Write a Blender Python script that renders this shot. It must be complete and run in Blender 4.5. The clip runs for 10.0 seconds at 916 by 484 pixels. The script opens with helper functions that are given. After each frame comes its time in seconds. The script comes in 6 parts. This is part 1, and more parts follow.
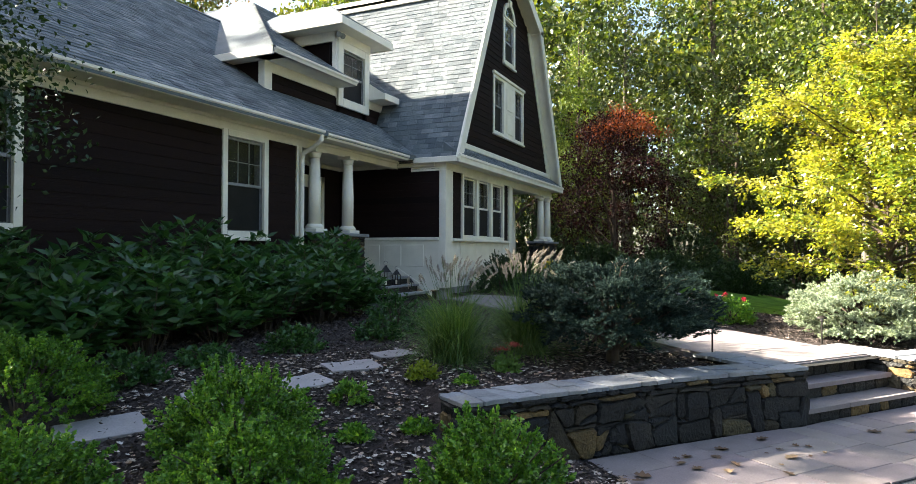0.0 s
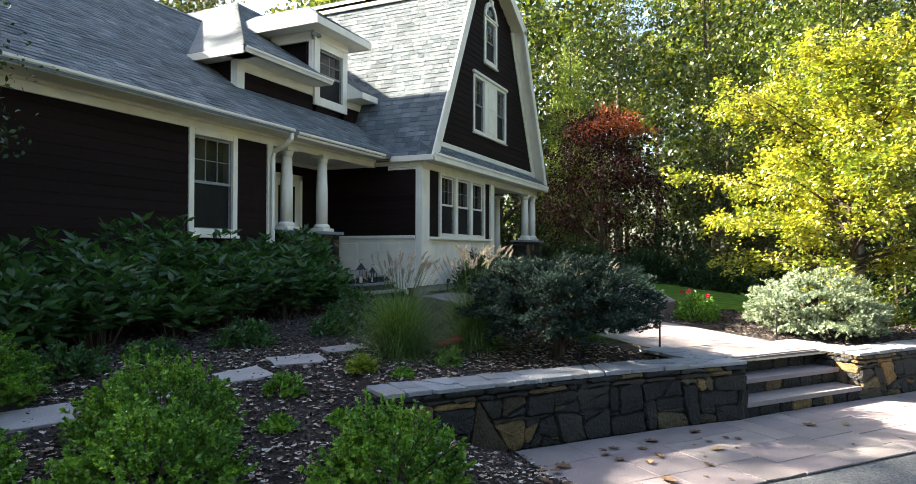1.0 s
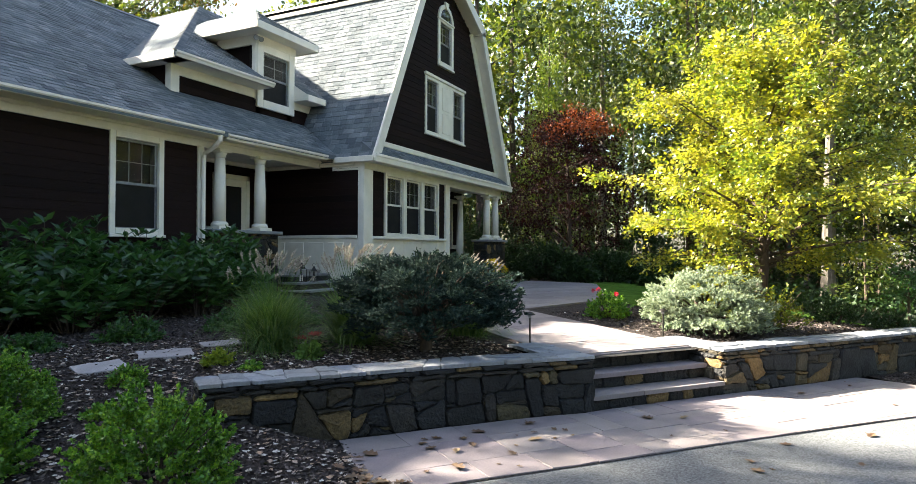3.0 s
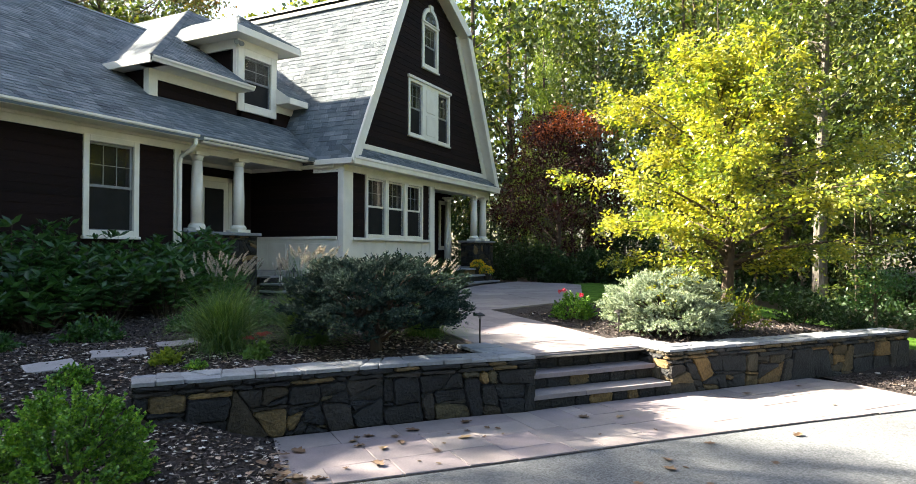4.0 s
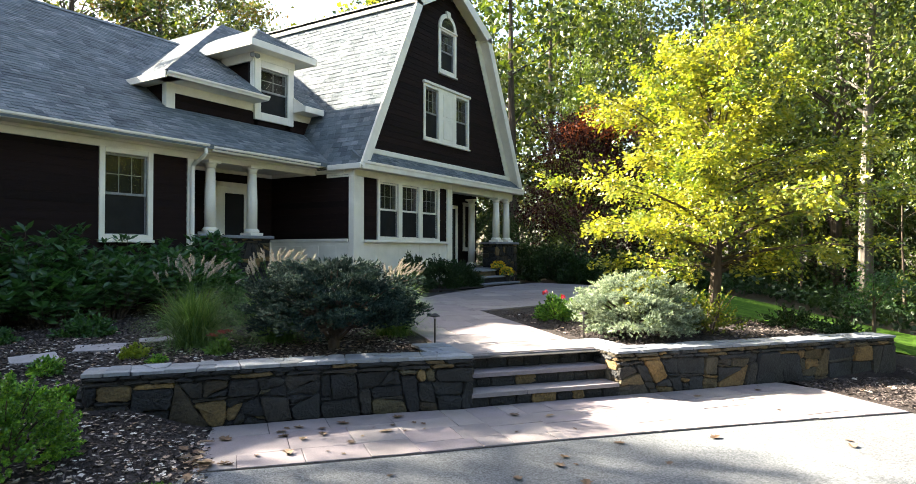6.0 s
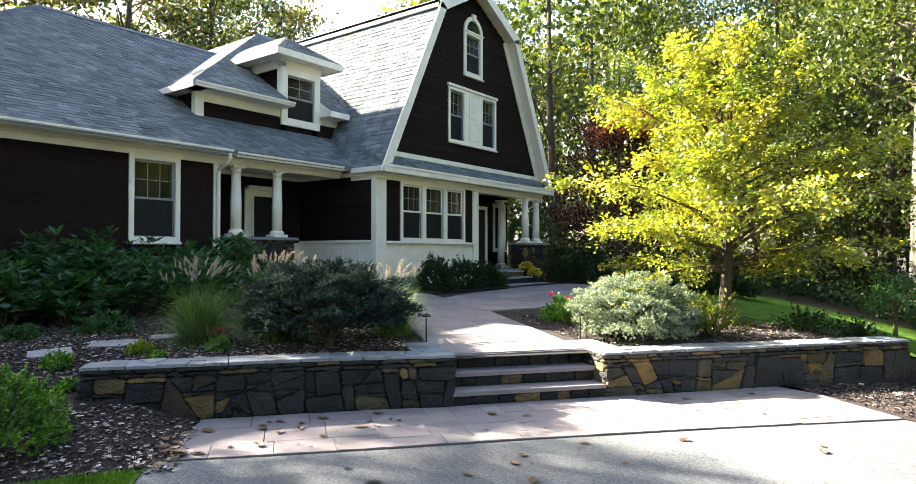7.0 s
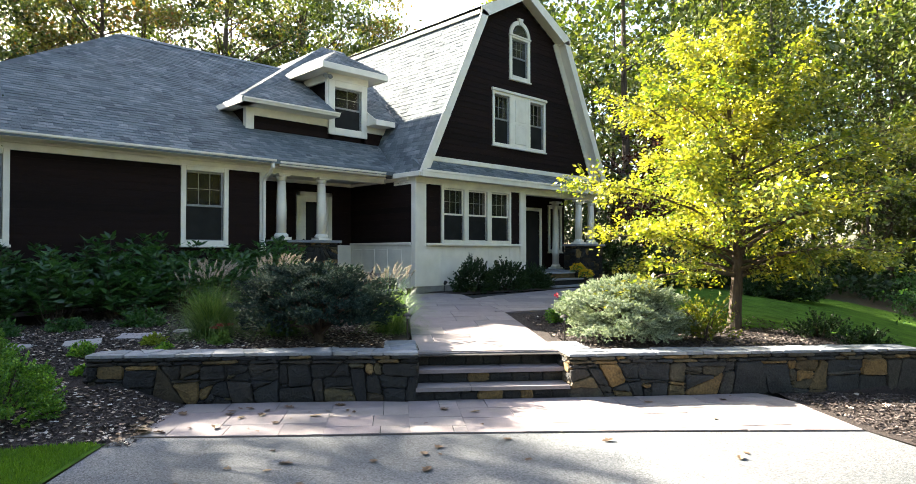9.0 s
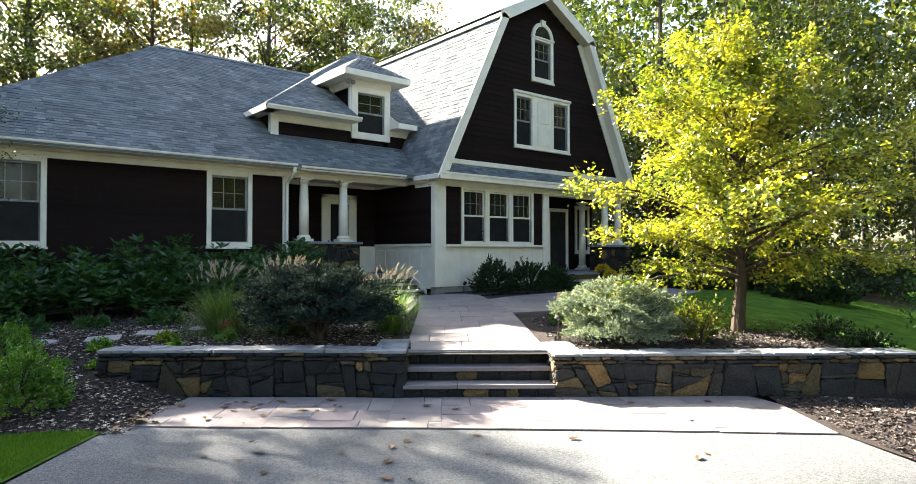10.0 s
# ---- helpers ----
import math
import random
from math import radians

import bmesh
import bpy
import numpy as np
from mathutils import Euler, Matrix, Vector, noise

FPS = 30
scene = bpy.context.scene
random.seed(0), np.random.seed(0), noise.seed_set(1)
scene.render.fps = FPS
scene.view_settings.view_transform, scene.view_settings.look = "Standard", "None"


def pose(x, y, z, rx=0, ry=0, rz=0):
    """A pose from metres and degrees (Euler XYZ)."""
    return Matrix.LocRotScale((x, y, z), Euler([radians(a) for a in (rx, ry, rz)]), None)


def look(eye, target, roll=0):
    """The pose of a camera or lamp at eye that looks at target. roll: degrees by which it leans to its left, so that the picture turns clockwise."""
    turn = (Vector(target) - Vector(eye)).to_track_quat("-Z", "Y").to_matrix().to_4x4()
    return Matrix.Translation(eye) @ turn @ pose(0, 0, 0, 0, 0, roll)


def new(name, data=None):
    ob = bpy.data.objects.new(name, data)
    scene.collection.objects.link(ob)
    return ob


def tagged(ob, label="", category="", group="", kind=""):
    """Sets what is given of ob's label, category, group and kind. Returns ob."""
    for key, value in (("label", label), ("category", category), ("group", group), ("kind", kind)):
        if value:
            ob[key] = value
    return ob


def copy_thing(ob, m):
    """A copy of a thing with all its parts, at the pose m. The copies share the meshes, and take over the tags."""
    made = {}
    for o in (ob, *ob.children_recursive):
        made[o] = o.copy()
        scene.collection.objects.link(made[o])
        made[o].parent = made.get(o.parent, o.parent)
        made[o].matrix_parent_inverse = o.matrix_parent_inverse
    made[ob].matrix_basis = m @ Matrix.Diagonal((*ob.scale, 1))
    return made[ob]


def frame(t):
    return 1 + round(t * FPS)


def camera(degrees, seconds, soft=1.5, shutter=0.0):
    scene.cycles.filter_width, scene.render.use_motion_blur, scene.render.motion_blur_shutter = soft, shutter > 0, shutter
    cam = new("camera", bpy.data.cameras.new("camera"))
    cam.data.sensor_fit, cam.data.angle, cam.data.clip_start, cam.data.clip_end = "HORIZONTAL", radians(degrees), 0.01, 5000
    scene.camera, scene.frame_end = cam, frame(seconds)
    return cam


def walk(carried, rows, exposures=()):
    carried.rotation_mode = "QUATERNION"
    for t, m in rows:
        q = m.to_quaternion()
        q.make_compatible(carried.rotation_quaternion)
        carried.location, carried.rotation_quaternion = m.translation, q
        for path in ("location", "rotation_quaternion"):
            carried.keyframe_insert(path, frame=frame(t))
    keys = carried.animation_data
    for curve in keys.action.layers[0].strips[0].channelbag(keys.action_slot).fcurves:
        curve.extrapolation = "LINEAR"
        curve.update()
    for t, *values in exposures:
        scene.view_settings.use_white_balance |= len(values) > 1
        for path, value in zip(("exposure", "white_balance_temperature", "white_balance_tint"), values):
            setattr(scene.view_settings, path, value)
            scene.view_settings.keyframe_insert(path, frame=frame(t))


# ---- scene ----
cam = camera(70.9, 10.0, soft=0.7)
METRES, EYE, TILT, LEAN, TURN = 8.0, 1.83, 0.0, 0.0, 24.7
ROWS = [
    (0.0, 0.0, 0.0, 0.0, -0.0, 0.81, -0.18),
    (0.5, 0.0391, -0.0047, -0.0035, 0.13, 0.83, -0.15),
    (1.0, 0.0826, -0.0098, -0.0066, 0.33, 0.84, -0.15),
    (1.5, 0.1321, -0.0155, -0.0091, 0.65, 0.84, -0.14),
    (2.0, 0.1869, -0.0225, -0.0101, 0.93, 0.84, -0.13),
    (2.5, 0.2432, -0.0302, -0.0099, 1.16, 0.84, -0.13),
    (4.0, 0.3865, -0.0539, -0.006, 2.04, 0.87, -0.12),
    (4.5, 0.4275, -0.0612, -0.0047, 2.83, 0.87, -0.1),
    (5.0, 0.4685, -0.0682, -0.0031, 3.67, 0.88, -0.08),
    (5.5, 0.5134, -0.075, -0.0023, 5.0, 0.89, -0.07),
    (6.0, 0.5637, -0.0797, -0.0013, 7.57, 0.89, -0.05),
    (7.5, 0.7245, -0.0809, 0.0015, 14.43, 0.94, -0.0),
    (8.0, 0.781, -0.0783, 0.0026, 16.81, 0.95, -0.0),
    (8.5, 0.8357, -0.0742, 0.0039, 19.22, 0.96, 0.02),
    (9.0, 0.8891, -0.0695, 0.0052, 21.27, 0.96, 0.05),
    (9.5, 0.9414, -0.0641, 0.0064, 23.31, 0.98, 0.07),
    (10.0, 0.9925, -0.058, 0.0077, 25.55, 0.99, 0.07),
]
walk(cam, [(t, pose(0, 0, EYE, TILT, LEAN, TURN) @ pose(METRES * x, METRES * y, METRES * z, 90 + pitch, roll, yaw)) for t, x, y, z, yaw, pitch, roll in ROWS], [(0.0, 3.15, 6900, 9), (5.0, 3.2, 6900, 9), (7.5, 3.4, 6900, 9), (8.5, 3.35, 6900, 9), (10.0, 3.25, 6900, 9)])

# ---- light ----
SUN = Vector((-1.0, -0.15, 0.605)).normalized()      # towards the sun
world = bpy.data.worlds.new("world")
scene.world = world
world.use_nodes = True
wn = world.node_tree.nodes
sky = wn.new("ShaderNodeTexSky")
sky.sky_type, sky.sun_disc = "NISHITA", False
sky.sun_elevation = math.asin(SUN.z)
sky.sun_rotation = math.atan2(SUN.x, SUN.y)
sky.air_density, sky.dust_density = 1.0, 2.5
world.node_tree.links.new(sky.outputs[0], wn["Background"].inputs[0])
wn["Background"].inputs[1].default_value = 0.062
sun = new("sun", bpy.data.lights.new("sun", "SUN"))
sun.data.energy, sun.data.angle, sun.data.color = 4.8, radians(0.6), (1.0, 0.93, 0.80)
sun.matrix_basis = look(SUN * 60, (0, 0, 0))


# ---- materials ----
def mat(name, colours, rough=0.8, scale=8.0, fine=60.0, bump=0.2, metal=0.0, by="noise", stretch=(1, 1, 1), spec=0.4, stain=0.25):
    """Two scales of variation over a ramp of colours; by: noise, island or object picks the ramp's place."""
    m = bpy.data.materials.new(name)
    m.use_nodes = True
    n, l = m.node_tree.nodes, m.node_tree.links
    b = n["Principled BSDF"]
    b.inputs["Roughness"].default_value, b.inputs["Metallic"].default_value = rough, metal
    b.inputs["Specular IOR Level"].default_value = spec
    co = n.new("ShaderNodeTexCoord")
    mp = n.new("ShaderNodeMapping")
    mp.inputs["Scale"].default_value = stretch
    l.new(co.outputs["Object"], mp.inputs[0])
    big, small = n.new("ShaderNodeTexNoise"), n.new("ShaderNodeTexNoise")
    big.inputs["Scale"].default_value, small.inputs["Scale"].default_value = scale, fine
    big.inputs["Detail"].default_value, small.inputs["Detail"].default_value = 4, 6
    l.new(mp.outputs[0], big.inputs["Vector"])
    l.new(mp.outputs[0], small.inputs["Vector"])
    ramp = n.new("ShaderNodeValToRGB")
    els = ramp.color_ramp.elements
    while len(els) < len(colours):
        els.new(0.5)
    for i, c in enumerate(colours):
        lo, hi = (0.3, 0.7) if by == "noise" else (0.0, 1.0)
        els[i].position = lo + (hi - lo) * i / max(1, len(colours) - 1)
        els[i].color = (*c, 1)
    if by == "island":
        l.new(n.new("ShaderNodeNewGeometry").outputs["Random Per Island"], ramp.inputs[0])
    elif by == "object":
        l.new(n.new("ShaderNodeObjectInfo").outputs["Random"], ramp.inputs[0])
    else:
        l.new(big.outputs[0], ramp.inputs[0])
    mix = n.new("ShaderNodeMix")
    mix.data_type, mix.blend_type = "RGBA", "MULTIPLY"
    mix.inputs[0].default_value = 1.0
    l.new(ramp.outputs[0], mix.inputs[6])
    tone = n.new("ShaderNodeMapRange")
    tone.inputs[1].default_value, tone.inputs[2].default_value = 0.3, 0.7
    tone.inputs[3].default_value, tone.inputs[4].default_value = 1 - stain, 1 + stain * 0.6
    mid = n.new("ShaderNodeMath")
    mid.operation = "MULTIPLY_ADD"
    mid.inputs[1].default_value = 0.5
    half = n.new("ShaderNodeMath")
    half.operation = "MULTIPLY"
    half.inputs[1].default_value = 0.5
    l.new(big.outputs[0], half.inputs[0])
    l.new(small.outputs[0], mid.inputs[0])
    l.new(half.outputs[0], mid.inputs[2])
    l.new(mid.outputs[0], tone.inputs[0])
    l.new(tone.outputs[0], mix.inputs[7])
    l.new(mix.outputs[2], b.inputs["Base Color"])
    if bump:
        bp = n.new("ShaderNodeBump")
        bp.inputs["Strength"].default_value, bp.inputs["Distance"].default_value = bump, 0.02
        l.new(small.outputs[0], bp.inputs["Height"])
        l.new(bp.outputs[0], b.inputs["Normal"])
    return m


def leaf_mat(name, colours, gloss=0.5, through_light=0.45, spec=0.4, patch=0.0, patch_size=1.0):
    """Leaves that differ one from another and, by patch, from bough to bough."""
    m = mat(name, colours, rough=gloss, by="island", bump=0, scale=3, fine=20, stain=0.2, spec=spec)
    n, l = m.node_tree.nodes, m.node_tree.links
    if patch:
        ramp = n["Color Ramp"]
        rand = ramp.inputs[0].links[0].from_socket
        co, tex, rng_, both = n.new("ShaderNodeTexCoord"), n.new("ShaderNodeTexNoise"), n.new("ShaderNodeMapRange"), n.new("ShaderNodeMix")
        tex.inputs["Scale"].default_value, tex.inputs["Detail"].default_value = 1 / patch_size, 2
        l.new(co.outputs["Object"], tex.inputs["Vector"])
        rng_.inputs[1].default_value, rng_.inputs[2].default_value = 0.33, 0.67
        l.new(tex.outputs[0], rng_.inputs[0])
        both.data_type = "FLOAT"
        both.inputs[0].default_value = patch
        l.new(rand, both.inputs[2])
        l.new(rng_.outputs[0], both.inputs[3])
        l.new(both.outputs[0], ramp.inputs[0])
    b, out = n["Principled BSDF"], n["Material Output"]
    tr, mx = n.new("ShaderNodeBsdfTranslucent"), n.new("ShaderNodeMixShader")
    src = b.inputs["Base Color"].links[0].from_socket
    warm = n.new("ShaderNodeMix")
    warm.data_type, warm.blend_type = "RGBA", "MULTIPLY"
    warm.inputs[0].default_value = 1.0
    warm.inputs[7].default_value = (1.5, 1.5, 0.6, 1)
    l.new(src, warm.inputs[6])
    l.new(warm.outputs[2], tr.inputs[0])
    mx.inputs[0].default_value = through_light
    l.new(b.outputs[0], mx.inputs[1])
    l.new(tr.outputs[0], mx.inputs[2])
    l.new(mx.outputs[0], out.inputs[0])
    return m


WHITE = mat("white_paint", [(0.75, 0.71, 0.62), (0.81, 0.77, 0.68)], 0.45, 3, 40, 0.03, stain=0.08)
SIDING = mat("brown_siding", [(0.009, 0.005, 0.0045), (0.016, 0.008, 0.007), (0.012, 0.0065, 0.006)], 0.8, 2.0, 30, 0.25, stretch=(1, 0.25, 6), by="object", stain=0.35, spec=0.15)
SHINGLE = mat("roof_shingle", [(0.094, 0.114, 0.13), (0.182, 0.207, 0.222), (0.132, 0.156, 0.172), (0.235, 0.256, 0.268), (0.1, 0.123, 0.14), (0.165, 0.187, 0.203)], 0.9, 1.2, 150, 0.7, by="island", stain=0.4, spec=0.2)
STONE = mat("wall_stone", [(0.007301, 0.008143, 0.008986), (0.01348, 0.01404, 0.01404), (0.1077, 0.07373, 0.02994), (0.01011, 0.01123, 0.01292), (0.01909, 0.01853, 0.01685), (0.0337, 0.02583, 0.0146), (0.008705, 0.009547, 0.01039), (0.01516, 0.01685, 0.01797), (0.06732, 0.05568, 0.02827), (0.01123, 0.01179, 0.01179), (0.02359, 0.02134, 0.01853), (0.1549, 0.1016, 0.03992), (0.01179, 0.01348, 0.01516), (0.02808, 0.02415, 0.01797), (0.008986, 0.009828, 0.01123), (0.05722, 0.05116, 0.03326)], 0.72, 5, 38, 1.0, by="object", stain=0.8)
# Browner mix for the right wall, tones also raised to carry its stronger light.
LIT_WARM_STONE = mat("lit_warm_wall_stone", [(0.03, 0.03, 0.029), (0.085, 0.06, 0.028), (0.022, 0.023, 0.024), (0.05, 0.044, 0.035), (0.15, 0.092, 0.036), (0.034, 0.034, 0.034), (0.065, 0.053, 0.033), (0.026, 0.027, 0.028), (0.11, 0.08, 0.038), (0.04, 0.036, 0.031), (0.19, 0.115, 0.042), (0.028, 0.028, 0.027), (0.075, 0.062, 0.04), (0.035, 0.036, 0.038)], 0.72, 5, 38, 1.0, by="object", stain=0.8)
LIT_WARM_STONE.node_tree.nodes["Color Ramp"].color_ramp.interpolation = "CONSTANT"
STONE.node_tree.nodes["Color Ramp"].color_ramp.interpolation = "CONSTANT"
MORTAR = mat("mortar", [(0.007, 0.007, 0.0075), (0.015, 0.015, 0.015)], 0.95, 12, 80, 0.6)
CAP = mat("cap_stone", [(0.15, 0.162, 0.182), (0.26, 0.27, 0.285), (0.19, 0.205, 0.235), (0.22, 0.22, 0.22)], 0.75, 6, 40, 0.6, by="object", stain=0.3)
PAVER = mat("paver", [(0.175, 0.152, 0.156), (0.235, 0.206, 0.203), (0.20, 0.168, 0.18), (0.265, 0.232, 0.22)], 0.75, 4, 60, 0.2, by="object", stain=0.25)
STEP = mat("stepping_slate", [(0.27, 0.245, 0.25), (0.34, 0.315, 0.31)], 0.75, 4, 60, 0.2, by="object", stain=0.25)
ASPHALT = mat("asphalt", [(0.106, 0.114, 0.123), (0.146, 0.152, 0.158)], 0.9, 0.4, 150, 0.3, stain=0.5)


def speckle(m, scale, low, high):
    """Light and dark aggregate in a surface."""
    n, l = m.node_tree.nodes, m.node_tree.links
    b = n["Principled BSDF"]
    src = b.inputs["Base Color"].links[0].from_socket
    co, vo, rng_, mx = n.new("ShaderNodeTexCoord"), n.new("ShaderNodeTexVoronoi"), n.new("ShaderNodeMapRange"), n.new("ShaderNodeMix")
    vo.inputs["Scale"].default_value = scale
    sep = n.new("ShaderNodeSeparateColor")
    l.new(co.outputs["Object"], vo.inputs["Vector"])
    l.new(vo.outputs["Color"], sep.inputs[0])
    rng_.inputs[3].default_value, rng_.inputs[4].default_value = low, high
    l.new(sep.outputs[0], rng_.inputs[0])
    mx.data_type, mx.blend_type = "RGBA", "MULTIPLY"
    mx.inputs[0].default_value = 1.0
    l.new(src, mx.inputs[6])
    l.new(rng_.outputs[0], mx.inputs[7])
    l.new(mx.outputs[2], b.inputs["Base Color"])


speckle(ASPHALT, 85, 0.5, 1.45)
MULCH = mat("mulch", [(0.017, 0.012, 0.011), (0.040, 0.028, 0.025), (0.026, 0.019, 0.017)], 0.95, 30, 120, 1.0, stain=0.6)
CHIP = mat("mulch_chip", [(0.016, 0.012, 0.011), (0.055, 0.041, 0.037), (0.15, 0.12, 0.112), (0.028, 0.02, 0.018)], 0.9, 20, 60, 0.3, by="island")
BROWNLEAF = mat("brown_leaf", [(0.09, 0.046, 0.024), (0.14, 0.085, 0.046), (0.06, 0.034, 0.02), (0.26, 0.18, 0.10)], 0.7, 20, 60, 0.3, by="object")
DRYLEAF = mat("dry_leaf", [(0.42, 0.37, 0.32), (0.24, 0.15, 0.09), (0.55, 0.52, 0.48), (0.34, 0.22, 0.15), (0.48, 0.45, 0.41)], 0.7, 20, 60, 0.2, by="island")
LAWN = mat("lawn", [(0.045, 0.10, 0.011), (0.075, 0.15, 0.018)], 0.95, 3, 90, 0.8, stain=0.4, spec=0.08)
FOREST = mat("forest_floor", [(0.03, 0.022, 0.013), (0.06, 0.042, 0.024), (0.03, 0.036, 0.014)], 0.95, 0.7, 30, 0.8, stain=0.5)
BARK = mat("bark", [(0.05, 0.036, 0.026), (0.09, 0.066, 0.048), (0.035, 0.025, 0.02)], 0.95, 6, 40, 0.9, stretch=(1, 1, 0.2), stain=0.5)
PALEBARK = mat("pale_bark", [(0.10, 0.085, 0.068), (0.16, 0.14, 0.115), (0.07, 0.058, 0.046)], 0.95, 6, 40, 0.7, stretch=(1, 1, 0.2), stain=0.5)
METAL = mat("dark_metal", [(0.012, 0.010, 0.009), (0.022, 0.018, 0.015)], 0.5, 10, 60, 0.05, metal=0.2)
GREYMETAL = mat("grey_sash", [(0.20, 0.21, 0.22), (0.26, 0.265, 0.27)], 0.5, 10, 60, 0.02)
# Near-black paint that stands in for the shade of unlit rooms behind glass.
ROOM = mat("unlit_room_paint", [(0.008, 0.008, 0.009), (0.014, 0.013, 0.013)], 0.9, 2, 20, 0)
SCREEN = mat("insect_screen", [(0.010, 0.011, 0.013), (0.016, 0.017, 0.019)], 0.45, 3, 200, 0.05, spec=0.12)
FOUND = mat("foundation", [(0.22, 0.21, 0.20), (0.30, 0.29, 0.27)], 0.9, 4, 50, 0.4)
BOX_LEAF = leaf_mat("boxwood_leaf", [(0.025, 0.085, 0.014), (0.055, 0.15, 0.024), (0.10, 0.24, 0.035), (0.20, 0.37, 0.055), (0.36, 0.50, 0.09)], 0.32, 0.42, 0.6, 0.35, 0.25)
HYD_LEAF = leaf_mat("hydrangea_leaf", [(0.018, 0.058, 0.02), (0.03, 0.09, 0.03), (0.05, 0.125, 0.038), (0.085, 0.19, 0.055)], 0.3, 0.4, 0.55, 0.3, 0.5)
# Needles of the left spruce, darkened to stand for the shade on it.
SHADED_NEEDLE = leaf_mat("shaded_needle", [(0.005, 0.012, 0.010), (0.011, 0.025, 0.022), (0.028, 0.053, 0.047), (0.085, 0.125, 0.105)], 0.75, 0.10, 0.08, 0.3, 0.3)
# Silver-blue needles, raised in tone to carry the sun on the right spruce.
SUNLIT_NEEDLE = leaf_mat("sunlit_silver_needle", [(0.06, 0.09, 0.06), (0.15, 0.20, 0.135), (0.30, 0.36, 0.25), (0.50, 0.54, 0.40)], 0.7, 0.15, 0.12, 0.3, 0.3)
# The palest tone stands in for sun glints on the leaves.
YELLOW_LEAF = leaf_mat("yellow_leaf", [(0.042, 0.085, 0.013), (0.085, 0.135, 0.018), (0.165, 0.205, 0.025), (0.31, 0.31, 0.032), (0.39, 0.36, 0.045), (0.54, 0.50, 0.18)], 0.34, 0.38, 0.8, 0.45, 1.0)
YELLOWING_LEAF = leaf_mat("yellowing_leaf", [(0.025, 0.055, 0.014), (0.05, 0.09, 0.018), (0.10, 0.13, 0.024), (0.19, 0.19, 0.03), (0.26, 0.22, 0.04)], 0.34, 0.36, 0.55, 0.5, 3.0)
# The last, pale tone puts glossy leaf highlights into the colour.
TREE_LEAF = leaf_mat("tree_leaf", [(0.013, 0.025, 0.007), (0.023, 0.042, 0.010), (0.04, 0.065, 0.014), (0.075, 0.105, 0.022), (0.15, 0.17, 0.045), (0.27, 0.27, 0.11)], 0.34, 0.30, 0.5, 0.45, 3.0)
DARK_LEAF = leaf_mat("dark_leaf", [(0.012, 0.032, 0.012), (0.022, 0.05, 0.017), (0.036, 0.068, 0.022)], 0.45, 0.25, 0.3)
# Maple leaves darkened for shade; the sunlit top gets its own brighter colour.
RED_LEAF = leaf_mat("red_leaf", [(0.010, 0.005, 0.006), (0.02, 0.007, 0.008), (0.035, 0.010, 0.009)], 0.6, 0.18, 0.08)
CONIFER_LEAF = leaf_mat("conifer_leaf", [(0.07, 0.12, 0.02), (0.13, 0.19, 0.03), (0.22, 0.27, 0.05)], 0.6, 0.3)
GRASS_LEAF = leaf_mat("grass_blade", [(0.04, 0.095, 0.025), (0.07, 0.15, 0.04), (0.12, 0.21, 0.06), (0.22, 0.29, 0.11)], 0.42, 0.4)
PLUME = leaf_mat("grass_plume", [(0.40, 0.34, 0.29), (0.50, 0.45, 0.40), (0.33, 0.27, 0.24)], 0.85, 0.05, 0.15)
MUM = leaf_mat("yellow_petal", [(0.65, 0.42, 0.02), (0.75, 0.52, 0.03)], 0.6, 0.2)
REDPETAL = leaf_mat("dusky_red_petal", [(0.35, 0.06, 0.05), (0.25, 0.08, 0.06)], 0.7, 0.2)

glass = bpy.data.materials.new("window_glass")
glass.use_nodes = True
gb = glass.node_tree.nodes["Principled BSDF"]
gb.inputs["Base Color"].default_value = (0.9, 0.93, 0.93, 1)
gb.inputs["Roughness"].default_value, gb.inputs["IOR"].default_value = 0.02, 1.25
gb.inputs["Transmission Weight"].default_value = 1.0


# ---- helpers of this scene ----
def thing(name, label="", category="", group="", at=(0, 0, 0), kind=""):
    return_ob = new(name)
    return_ob.location = at
    return tagged(return_ob, label, category, group, kind)


def part(name, bm, material, parent=None, label="", smooth=False):
    me = bpy.data.meshes.new(name)
    if smooth:
        for f in bm.faces:
            f.smooth = True
    bm.normal_update()
    bm.to_mesh(me)
    bm.free()
    me.materials.append(material)
    ob = new(name, me)
    ob.parent = parent
    return tagged(ob, label)


def piece(name, me, parent, m=None):
    ob = new(name, me)
    ob.parent = parent
    if m is not None:
        ob.matrix_basis = m
    return ob


def box(bm, x0, x1, y0, y1, z0, z1, bevel=0.0):
    v = [bm.verts.new(p) for p in ((x0, y0, z0), (x1, y0, z0), (x1, y1, z0), (x0, y1, z0), (x0, y0, z1), (x1, y0, z1), (x1, y1, z1), (x0, y1, z1))]
    fs = [bm.faces.new([v[i] for i in q]) for q in ((3, 2, 1, 0), (4, 5, 6, 7), (0, 1, 5, 4), (1, 2, 6, 5), (2, 3, 7, 6), (3, 0, 4, 7))]
    if bevel:
        es = list({e for f in fs for e in f.edges})
        bmesh.ops.bevel(bm, geom=es, offset=bevel, segments=1, affect="EDGES")
    return bm


def B(*a, bevel=0.0):
    return box(bmesh.new(), *a, bevel=bevel)


